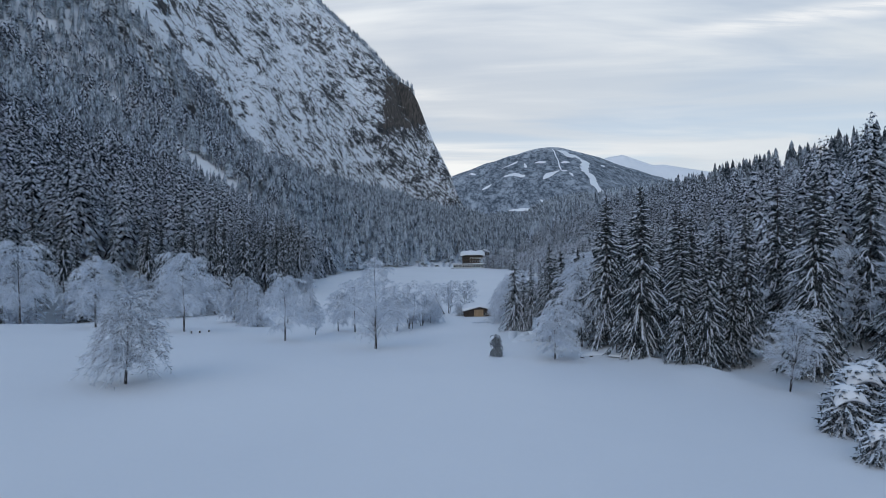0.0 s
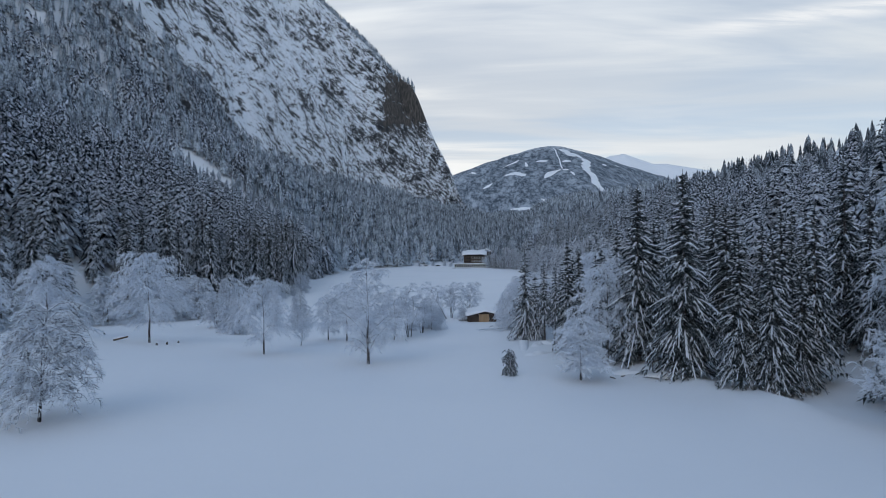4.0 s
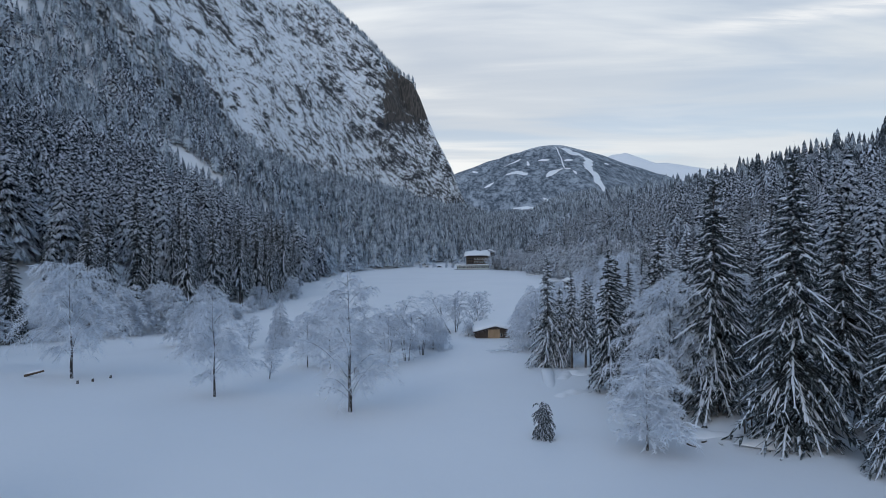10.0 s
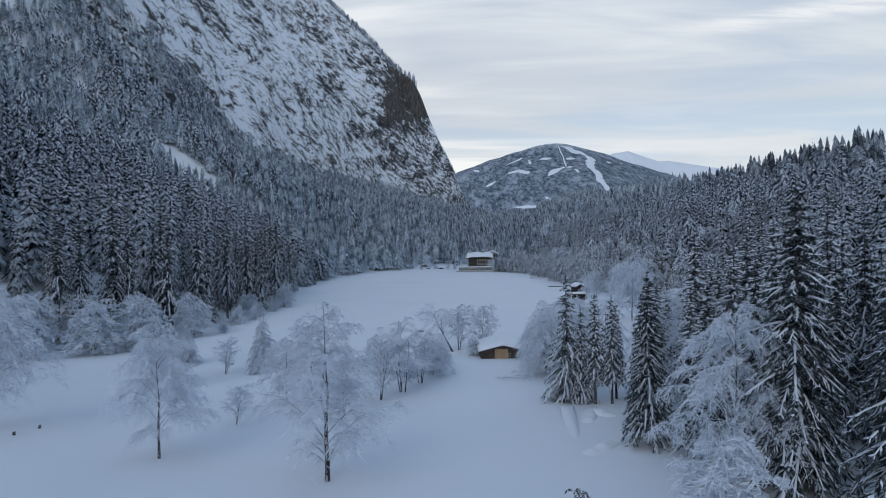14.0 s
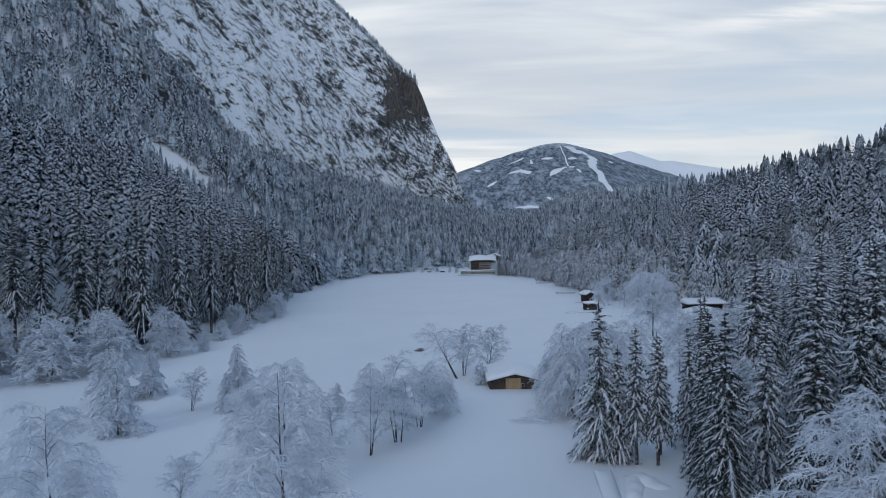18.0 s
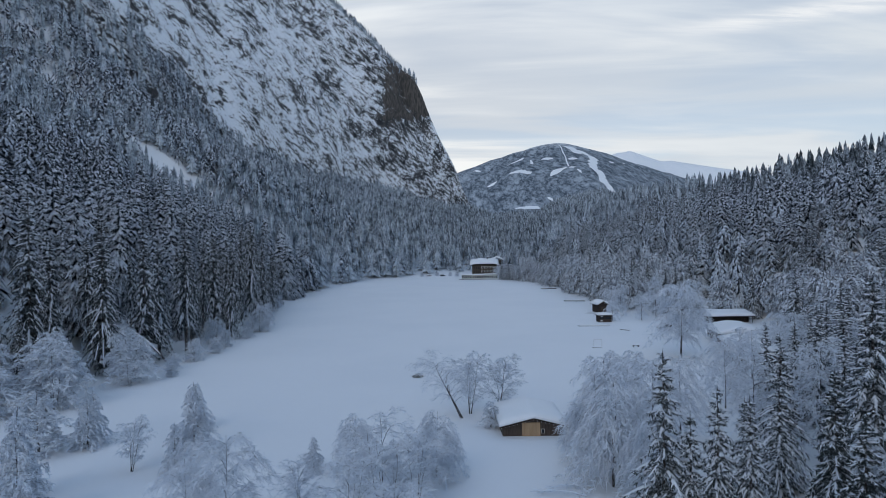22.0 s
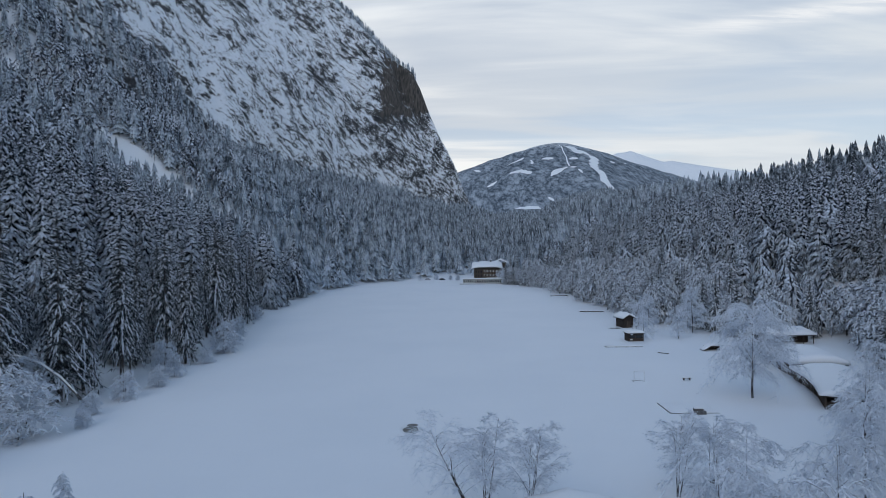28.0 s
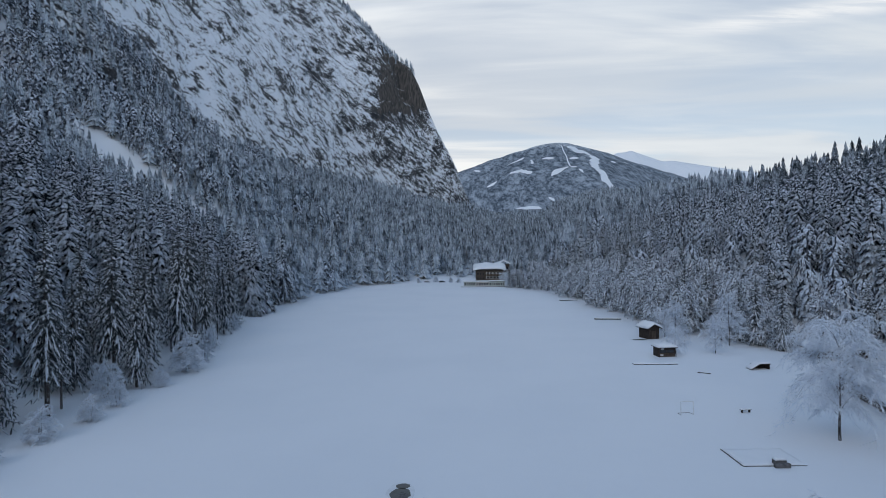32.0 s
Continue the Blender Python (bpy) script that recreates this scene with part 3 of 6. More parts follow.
def tube(points, radii, sides=3):
    v, t = [], []
    pts = [Vector(p) for p in points]
    for i, p in enumerate(pts):
        d = (pts[min(i + 1, len(pts) - 1)] - pts[max(i - 1, 0)]).normalized()
        a = d.cross(Vector((0.31, 0.87, 0.38)))
        a = (a if a.length > 0.05 else d.cross(Vector((1, 0, 0)))).normalized()
        b = d.cross(a)
        for k in range(sides):
            w = 6.2832 * k / sides
            v.append(p + (a * math.cos(w) + b * math.sin(w)) * radii[i])
    for i in range(len(pts) - 1):
        for k in range(sides):
            k2 = (k + 1) % sides
            q = (i * sides + k, i * sides + k2, (i + 1) * sides + k2, (i + 1) * sides + k)
            t += [(q[0], q[1], q[2]), (q[0], q[2], q[3])]
    return v, t


def broadleaf_meshes(seed, height=13.0, spread=4.6, stems=1, clear=0.12, limbs=30, subs=12, twigs=18, droop=0.85, up=1.25, lean=0.0, twig_r=0.06, hang=0.9, taper=0.65, material=None, full=0.0, thick=1.0):
    """Trunk, boughs and hoarfrosted crown of one bare broadleaf tree, three meshes. up and droop bend the boughs,
    hang pulls the twigs down, taper narrows the crown towards its top, full keeps the low boughs long."""
    r = random.Random(seed)
    tv, tt, lv, lt, wv, wt = [], [], [], [], [], []
    twig_r *= 0.55

    def add(V, T, points, radii, sides):
        v, t = tube(points, radii, sides)
        n = len(V)
        V.extend(v)
        T.extend([(a + n, b + n, c + n) for a, b, c in t])

    def ribbon(points, width):
        d = points[-1] - points[0]
        w = d.cross(Vector((r.uniform(-1, 1), r.uniform(-1, 1), r.uniform(-0.6, 0.6))))
        w = w.normalized() * width if w.length > 1e-4 else Vector((width, 0, 0))
        n = len(wv)
        for i, p in enumerate(points):
            k = 1 - 0.65 * i / (len(points) - 1)
            wv.extend((p + w * k, p - w * k))
        for i in range(len(points) - 1):
            wt.extend(((n + 2 * i, n + 2 * i + 1, n + 2 * i + 3), (n + 2 * i, n + 2 * i + 3, n + 2 * i + 2)))

    QS = (0, 0.14, 0.3, 0.5, 0.72, 1)
    for s in range(stems):
        a = r.random() * 6.28 if stems > 1 else 2.6
        off = 0.0 if stems == 1 else r.uniform(0.1, 0.35)
        splay = lean if stems == 1 else r.uniform(0.15, 0.5) * spread
        top = Vector((math.cos(a) * splay, math.sin(a) * splay, height * (0.97 if s == 0 else r.uniform(0.65, 0.95))))
        foot = Vector((math.cos(a) * off, math.sin(a) * off, -0.4))
        trunk = [foot.lerp(top, q) + Vector((r.uniform(-1, 1), r.uniform(-1, 1), 0)) * 0.03 * height * q * (1.2 - q) for q in QS]
        th = thick * height * 0.011 / (1 if stems == 1 else 1.5)
        add(tv, tt, trunk, [th * 1.25, th, th * 0.8, th * 0.5, th * 0.25, 0.012], 6)
        n = max(4, limbs // stems)
        for i in range(n):
            q = clear + (0.97 - clear) * ((i + r.random()) / n) ** 1.05
            seg = max(j for j in range(5) if q >= QS[j])
            base = trunk[seg].lerp(trunk[seg + 1], (q - QS[seg]) / (QS[seg + 1] - QS[seg]))
            az = i * 2.4 + r.uniform(-0.6, 0.6)
            L = spread * (0.62 if q < clear + 0.07 else 1.0) * (1 - taper * max(0, q - 0.22) / 0.78) * r.uniform(0.68, 1.12) * (0.8 + full if q < 0.25 else 1)
            out = Vector((math.cos(az), math.sin(az), 0))
            rise, bend = up * r.uniform(0.75, 1.2) * (1 - 0.25 * (q > 0.8)), droop * up * r.uniform(0.8, 1.25)
            limb = [base + out * L * u + Vector((0, 0, L * (rise * u - bend * u * u))) + Vector((r.uniform(-1, 1), r.uniform(-1, 1), r.uniform(-1, 1))) * 0.06 * L * u for u in (0, 0.25, 0.5, 0.75, 1)]
            lr = max(0.045, th * 0.45 * (1.1 - q))
            add(lv, lt, limb, [lr, lr * 0.85, lr * 0.65, lr * 0.45, 0.02], 4)
            side0 = out.cross(Vector((0, 0, 1)))
            for j in range(subs):
                u = 0.14 + 0.86 * (j + r.random()) / subs
                m = min(3, int(u * 4))
                p = limb[m].lerp(limb[m + 1], u * 4 - m)
                l2 = L * r.uniform(0.24, 0.5) * (1.15 - 0.45 * u)
                d2 = (out * r.uniform(0.1, 1.0) + side0 * r.uniform(-1.1, 1.1) + Vector((0, 0, r.uniform(-0.1, 0.8)))).normalized()
                sub = [p, p + d2 * l2 * 0.45 + Vector((0, 0, -0.06 * hang * l2)), p + d2 * l2 * 0.8 + Vector((0, 0, -0.3 * hang * l2)), p + d2 * l2 + Vector((0, 0, -0.65 * hang * l2))]
                ribbon(sub, twig_r * 1.5)
                for k2 in range(twigs):
                    s2 = 3 * (0.08 + 0.92 * (k2 + r.random()) / twigs)
                    m2 = min(2, int(s2))
                    p2 = sub[m2].lerp(sub[m2 + 1], s2 - m2)
                    l3 = l2 * r.uniform(0.22, 0.6)
                    d3 = (d2 * 0.55 + Vector((r.uniform(-1, 1), r.uniform(-1, 1), r.uniform(-0.6, 0.7) - 0.55 * hang))).normalized()
                    ribbon([p2, p2 + d3 * l3], twig_r * r.uniform(0.7, 1.2))
    return (tri_mesh("trunk", [tuple(p) for p in tv], tt, [BIRCH], flat=False), tri_mesh("boughs", [tuple(p) for p in lv], lt, [TWIGS_GREY]), tri_mesh("crown", [tuple(p) for p in wv], wt, [material or TWIGS]))


def ground_z(x, y):
    return float(land(x, y))


PLANTED = []


def plant(name, meshes, parts, x, y, size, turn, label, category, group="", sink=0.1, z=None):
    ob = empty(name, (x, y, (ground_z(x, y) if z is None else z) - sink), turn, size)
    for p, me in zip(parts, meshes):
        tagged(child(p, me, ob), kind="" if p == "trunk" else "stuff")
    PLANTED.append((x, y))
    return tagged(ob, label, category, group)


S_PARTS, B_PARTS = ("trunk", "crown", "snow_load"), ("trunk", "boughwork", "crown")
# each kind is made once at its own height in metres
SPRUCES = [(20.0, spruce_meshes(s, 20.0, rad, bare, wh, per, load, 8, 0.8, 0.95, 1.1)) for s, rad, bare, wh, per, load in (
    (1, 4.0, 0.06, 34, 10, 0.88), (2, 3.6, 0.08, 34, 10, 0.9), (3, 3.1, 0.10, 34, 9, 0.88), (4, 3.6, 0.15, 32, 9, 0.9))]
TALL = [(26.0, spruce_meshes(s, 26.0, rad, bare, wh, per, load, 5, 1.1, 1.1, 1.3)) for s, rad, bare, wh, per, load in (
    (11, 3.7, 0.10, 33, 8, 0.88), (12, 4.2, 0.06, 33, 8, 0.9), (13, 3.3, 0.24, 32, 8, 0.86), (19, 3.4, 0.36, 28, 8, 0.8))]
DARK = [(20.0, spruce_meshes(s, 20.0, rad, bare, 28, 8, 0.78, 5, 0.9, 1.1, 1.15)) for s, rad, bare in ((17, 3.5, 0.05), (18, 3.0, 0.12), (20, 3.9, 0.08))]
LADEN = [(20.0, spruce_meshes(s, 20.0, rad, bare, wh, per, 0.97, 6, 1.2, 1.05, 1.15, NEEDLES_DUSTED)) for s, rad, bare, wh, per in (
    (14, 4.0, 0.04, 30, 9), (15, 3.6, 0.06, 30, 9), (16, 3.1, 0.12, 30, 8))]
SLIM = [(15.0, spruce_meshes(s, 15.0, rad, bare, 27, 8, 0.95, 5, 1.15, 1.0, 1.1, NEEDLES_DUSTED)) for s, rad, bare in ((21, 2.6, 0.05), (22, 1.7, 0.25))]
# the meadow's own trees: arching, weeping and fan-shaped crowns of fine twigs
HEROES = [(13.0, broadleaf_meshes(31, 13.0, 5.4, clear=0.2, limbs=40, subs=14, twigs=24, up=1.6, droop=0.95, hang=1.6, taper=0.40, twig_r=0.036)),
          (13.0, broadleaf_meshes(32, 13.0, 5.8, clear=0.17, limbs=40, subs=14, twigs=24, up=1.45, droop=0.85, hang=1.5, taper=0.62, twig_r=0.036)),
          (13.0, broadleaf_meshes(33, 13.0, 5.2, clear=0.1, limbs=46, subs=13, twigs=22, up=1.35, droop=0.6, hang=1.2, taper=0.72, full=0.15, twig_r=0.04, thick=1.2)),
          (13.0, broadleaf_meshes(34, 13.0, 6.0, clear=0.2, limbs=48, subs=14, twigs=22, up=1.65, droop=0.95, hang=1.6, taper=0.35, full=0.1, twig_r=0.045))]
BIRCHES = [(13.0, broadleaf_meshes(35, 13.0, 4.8, up=1.6, droop=0.95, hang=1.5, taper=0.4)),
           (13.0, broadleaf_meshes(36, 13.0, 5.0, up=1.5, droop=1.1, hang=1.0, taper=0.55)),
           (13.0, broadleaf_meshes(37, 13.0, 4.4, up=1.6, droop=0.75, hang=0.5, taper=0.5, twig_r=0.05)),
           (13.0, broadleaf_meshes(38, 13.0, 5.4, up=1.7, droop=1.0, hang=1.7, taper=0.35, full=0.15, twig_r=0.065))]
ROUND = [(9.0, broadleaf_meshes(41, 9.0, 4.4, stems=2, clear=0.2, thick=1.5, limbs=58, subs=12, twigs=20, up=1.55, droop=1.05, hang=1.4, taper=0.42, full=0.2, twig_r=0.04, material=TWIGS_GREY))]
SHRUBS = [(8.0, broadleaf_meshes(s, 8.0, 3.3, stems=st, clear=0.06, limbs=54, subs=10, twigs=14, up=1.35, droop=1.1, hang=1.0, taper=0.4, material=TWIGS_WHITE, twig_r=0.085, full=0.25)) for s, st in ((51, 3), (52, 4), (53, 2))]
YOUNG = [(6.0, broadleaf_meshes(s, 6.0, 1.9, clear=0.06, limbs=70, subs=9, twigs=14, up=0.6, droop=1.7, hang=1.7, taper=0.82, twig_r=0.06, full=0.25)) for s in (61, 62)]
FAN = [(10.0, broadleaf_meshes(71, 10.0, 4.4, stems=4, clear=0.12, limbs=38, subs=11, twigs=20, up=1.7, droop=0.5, hang=0.7, taper=0.4, twig_r=0.036, full=0.1, material=TWIGS_WHITE)),
       (10.0, broadleaf_meshes(72, 10.0, 3.8, stems=3, clear=0.14, limbs=36, subs=11, twigs=20, up=1.9, droop=0.5, hang=0.8, taper=0.45, twig_r=0.036, full=0.1, material=TWIGS_WHITE))]
WEEPING = [(10.0, broadleaf_meshes(74, 10.0, 4.6, stems=2, clear=0.2, limbs=46, subs=13, twigs=22, up=1.7, droop=1.35, hang=1.7, taper=0.3, twig_r=0.045, full=0.2))]
BOWED = [(11.0, broadleaf_meshes(s, 11.0, 4.2, clear=0.08, limbs=34, subs=9, twigs=9, up=1.7, droop=1.15, hang=1.8, taper=tp, full=0.25, twig_r=0.2, material=TWIGS_DIM)) for s, tp in ((75, 0.45), (76, 0.6), (77, 0.35))]
LEANING = [(10.0, broadleaf_meshes(73, 8.6, 4.6, clear=0.3, limbs=34, subs=10, twigs=11, up=1.4, droop=0.65, hang=1.2, taper=0.1, lean=5.4, twig_r=0.032, thick=2.2))]
BUSHES = [(4.0, spruce_meshes(s, 4.0, 2.6, 0.0, 15, 17, 1.0, 7, 1.25, 0.75, 0.85, NEEDLES_DUSTED, 0.42)) for s in (81, 82)]
SNOWY = [(8.0, broadleaf_meshes(39, 8.0, 4.3, clear=0.17, limbs=48, subs=13, twigs=20, up=1.1, droop=0.95, hang=1.1, taper=0.62, full=0.1, twig_r=0.05, thick=1.3))]
JUNIPER = [(3.4, broadleaf_meshes(83, 3.4, 0.9, stems=3, clear=0.03, limbs=66, subs=8, twigs=11, up=1.7, droop=1.2, hang=1.8, taper=0.3, twig_r=0.06, full=0.35, material=NEEDLES_DUSTED))]


def spruce(x, y, h, kind=None, label="dark green spruce with heavy snow on its drooping branches", group="spruces of the forest edge", pool=None):
    pool = SPRUCES if pool is None else pool
    i = int(abs(x * 7.3 + y * 3.1)) % len(pool) if kind is None else kind
    base, meshes = pool[i]
    return plant("spruce", meshes, S_PARTS, x, y, h / base, (x * 1.37 + y * 2.11) % 6.28, label, "conifer tree", group, 0.15)


def broadleaf(x, y, h, pool, label, group="", name="broadleaf_tree", kind=None, category="tree", turn=None):
    i = int(abs(x * 5.3 + y * 2.9)) % len(pool) if kind is None else kind
    base, meshes = pool[i]
    return plant(name, meshes, B_PARTS, x, y, h / base, (x * 1.7 + y * 0.9) % 6.28 if turn is None else turn, label, category, group)


# ---- woods: joined trees behind the edge ----
def far_spruce(seed, tiers, spikes, height=1.0, radius=0.16, bare=0.08):
    """A light spruce of ragged drooping whorls, 1 high."""
    r = random.Random(seed)
    v, t = [], []
    for k in range(tiers):
        f = k / tiers
        top = bare + (1 - bare) * min(1.0, (k + 1.75) / tiers) * height
        R = radius * (1 - f) ** 0.85 * r.uniform(0.88, 1.1) + 0.012
        low = bare + (1 - bare) * (k - 0.15) / tiers * height
        n0 = len(v)
        v.append((r.uniform(-0.008, 0.008), r.uniform(-0.008, 0.008), top))
        a0 = r.random() * 6.28
        for j in range(spikes * 2):
            a = a0 + 3.1416 * j / spikes + r.uniform(-0.16, 0.16)
            rad = R * (r.uniform(0.75, 1.15) if j % 2 == 0 else r.uniform(0.38, 0.55))
            z = low + (r.uniform(-0.03, 0.015) if j % 2 == 0 else 0.045)
            v.append((rad * math.cos(a), rad * math.sin(a), z))
        m = spikes * 2
        t += [(n0, n0 + 1 + j, n0 + 1 + (j + 1) % m) for j in range(m)]
    n0 = len(v)
    w = 0.008
    v += [(-w, -w, -0.05), (w, -w, -0.05), (0, w, -0.05), (0, 0, bare + 0.3)]
    t += [(n0, n0 + 1, n0 + 3), (n0 + 1, n0 + 2, n0 + 3), (n0 + 2, n0, n0 + 3)]
    return np.array(v), np.array(t)


def mid_spruce(seed, whorls=15, per=6, radius=0.14, bare=0.06, slim=1.0, snowy=0.6, fingers=1):
    """A spruce 1 high for the middle distance: a few hanging sprays to a branch (0) with patches of snow on them (1)."""
    r = random.Random(seed)
    v, t, m = [], [], []
    lobe = r.random() * 6.28

    def spray(ca, sa, p, length, half, drop, kind):
        n = len(v)
        for u, q, z in ((0, 0, 0), (0.5, half, -0.4 * drop - 0.7 * half), (0.5, -half, -0.4 * drop - 0.7 * half), (1, 0, -drop)):
            v.append((p[0] + ca * length * u - sa * q, p[1] + sa * length * u + ca * q, p[2] + z))
        t.extend(((n, n + 3, n + 1), (n, n + 2, n + 3)))
        m.extend((kind, kind))

    for w in range(whorls):
        f = (w + r.random() * 0.8) / whorls
        R = (radius * (1 - f) ** 0.9 + 0.010) * r.uniform(0.85, 1.1)
        a0 = r.random() * 6.28
        n = max(4, int(per * (0.6 + 0.4 * (1 - f)) + r.random()))
        for b in range(n):
            a = a0 + 6.283 * (b + r.uniform(-0.38, 0.38)) / n
            z0 = min(1.0, bare + (1 - bare) * (0.97 * f + 0.04 + r.uniform(-0.7, 0.7) / whorls))
            L = R * r.uniform(0.72, 1.15) * (1 + 0.1 * math.sin(2 * a + lobe))
            fall = r.uniform(0.55, 1.0) * (1.2 - 0.6 * f) * L
            ca, sa = math.cos(a), math.sin(a)
            spray(ca, sa, (0.08 * L * ca, 0.08 * L * sa, z0), 0.95 * L, 0.10 * L + 0.004, fall, 0)
            if r.random() < snowy + 0.2:
                k = r.uniform(0.2, 0.45)
                spray(ca, sa, (ca * L * k, sa * L * k, z0 - 0.55 * fall * k + 0.005), (1 - k) * L, (0.052 * L + 0.002) * slim, fall * (1 - 0.55 * k), 1)
            for i in range(2 * fingers):
                k = 0.18 + 0.55 * (i // 2 + r.random()) / fingers
                p = (ca * L * k, sa * L * k, z0 - 0.6 * fall * k)
                turn = a + (1 if i % 2 else -1) * r.uniform(0.4, 1.0)
                long, half = L * r.uniform(0.34, 0.52), (0.075 * L + 0.003) * slim
                spray(math.cos(turn), math.sin(turn), p, long, half, fall * r.uniform(0.5, 0.85), 0)
                if r.random() < snowy:
                    g = r.uniform(0.5, 0.9)
                    spray(math.cos(turn), math.sin(turn), (p[0], p[1], p[2] + 0.004), long * g, half * 0.5 * g, fall * 0.6 * g, 1)
    n0 = len(v)
    w = 0.009
    v += [(-w, -w, -0.05), (w, -w, -0.05), (0, w, -0.05), (0, 0, 1.01)]
    t += [(n0, n0 + 1, n0 + 3), (n0 + 1, n0 + 2, n0 + 3), (n0 + 2, n0, n0 + 3)]
    return np.array(v), np.array(t), np.array(m + [0] * 3)


def far_broadleaf(seed, sprays, width):
    """A light frosted tree 1 high: drooping sprays hung over a dome, and a thin trunk."""
    r = random.Random(seed)
    v, t = [(-0.014, 0, -0.05), (0.014, 0, -0.05), (0, 0.014, -0.05), (0, 0, 0.9)], [(0, 1, 3), (1, 2, 3), (2, 0, 3)]
    wide = r.uniform(0.26, 0.34)
    for i in range(sprays):
        a, q = i * 2.39996 + r.uniform(-0.4, 0.4), (i + 0.5) / sprays
        z = 0.16 + 0.84 * q
        rad = wide * math.sqrt(max(0.015, 1 - ((z - 0.42) / 0.6) ** 2)) * (0.78 + 0.2 * math.sin(3 * a + 9 * z + seed) + r.uniform(-0.15, 0.1))
        d, s = np.array((math.cos(a), math.sin(a), 0)), np.array((-math.sin(a), math.cos(a), 0))
        size = r.uniform(0.6, 1.3) * width
        long = r.uniform(0.09, 0.2)
        top = d * rad * 0.5 + np.array((0, 0, z + long * 0.35))
        mid = d * rad + s * size * r.uniform(-1, 1) + np.array((0, 0, z))
        tip = d * (rad + 0.03) + np.array((0, 0, z - long * r.uniform(0.4, 1.0)))
        n0 = len(v)
        v += [top, mid + s * size, mid - s * size, tip]
        t += [(n0, n0 + 1, n0 + 2), (n0 + 1, n0 + 3, n0 + 2)]
    return np.array(v), np.array(t)


def woods(name, templates, spots, material, label, category):
    """All spots (x, y, z, height, width) as one mesh of joined light trees."""
    rng = np.random.default_rng(len(spots))
    pick = rng.integers(0, len(templates), len(spots))
    V, T, M, n0 = [], [], [], 0
    for k, (v, t, *m) in enumerate(templates):
        s = spots[pick == k]
        if not len(s):
            continue
        a = rng.uniform(0, 6.283, len(s))
        c, d = np.cos(a), np.sin(a)
        w = s[:, 3] * s[:, 4]
        X = (v[None, :, 0] * c[:, None] - v[None, :, 1] * d[:, None]) * w[:, None] + s[:, 0:1]
        Y = (v[None, :, 0] * d[:, None] + v[None, :, 1] * c[:, None]) * w[:, None] + s[:, 1:2]
        Z = v[None, :, 2] * s[:, 3:4] + s[:, 2:3]
        V.append(np.stack([X, Y, Z], -1).reshape(-1, 3))
        T.append((t[None] + (np.arange(len(s)) * len(v))[:, None, None] + n0).reshape(-1, 3))
        M.append(np.tile(m[0] if m else np.zeros(len(t), int), len(s)))
        n0 += len(s) * len(v)
    ob = new(name, tri_mesh(name, np.concatenate(V), np.concatenate(T), [material, SHADED_WOOD_SNOW], np.concatenate(M)))
    return tagged(ob, label, category, kind="stuff")


def scatter(x0, x1, y0, y1, step, seed):
    rng = np.random.default_rng(seed)
    X, Y = np.meshgrid(np.arange(x0, x1, step), np.arange(y0, y1, step))
    X = X + (np.arange(len(X)) % 2)[:, None] * step * 0.5
    p = np.stack([X.ravel(), Y.ravel()], -1) + rng.uniform(-0.46, 0.46, (X.size, 2)) * step
    return p[:, 0], p[:, 1], rng


def edge_east(y):
    """Where the trees begin on the eastern side."""
    return curve(y, -60, 52, 25, 46, 45, 41, 60, 40, 75, 31, 90, 28, 105, 23, 125, 24, 150, 36, 165, 46, 185, 63, 205, 71, 225, 79, 250, 99, 268, 100, 271, 70, 300, 62, 335, 60, 410, 57, 470, 48, 488, 34, 508, 32, 514, 42, 545, 41, 575, 20, 590, 6, 610, -10)


def edge_west(y):
    return curve(y, -60, -112, 60, -104, 140, -102, 165, -90, 190, -70, 210, -65, 258, -63, 300, -68, 350, -78, 446, -81, 514, -67, 560, -36, 590, -16, 620, 0)


# ---- the trees on the meadow and at the shore, one by one ----
FROST = "bare broadleaf tree white with hoarfrost standing in deep snow"
broadleaf(-30.3, 55.5, 9.0, ROUND, "round bushy tree with drooping frosted branches on the snowy meadow", name="round_tree")
for x, y, h, k in ((-43.5, 98.5, 13.4, 0), (-25.3, 93.5, 10.9, 1), (-10.7, 91.0, 14.4, 2), (-57.4, 97, 12.0, 1), (-80, 111, 16.0, 0), (-21.6, 119, 8.8, 1), (-18.0, 117.5, 11.0, 1), (48.8, 208.8, 16.6, 3)):
    broadleaf(x, y, h, HEROES, FROST, "frosted trees on the meadow", "birch_tree", k)
for x, y, h in ((-7.6, 126.5, 10.0), (-10.2, 122, 8.6), (-13.5, 113, 6.0), (-5.5, 133, 7.5), (4.6, 164.5, 9.6), (0.6, 166.4, 9.4), (21, 169, 9.0), (26, 172, 8.0), (-15.5, 129, 5.5), (-38, 141.6, 6.2), (-23.4, 106, 4.4)):
    broadleaf(x, y, h, FAN, "slender frosted tree with bare upright branches in the snow", "slender frosted trees", "slender_tree")
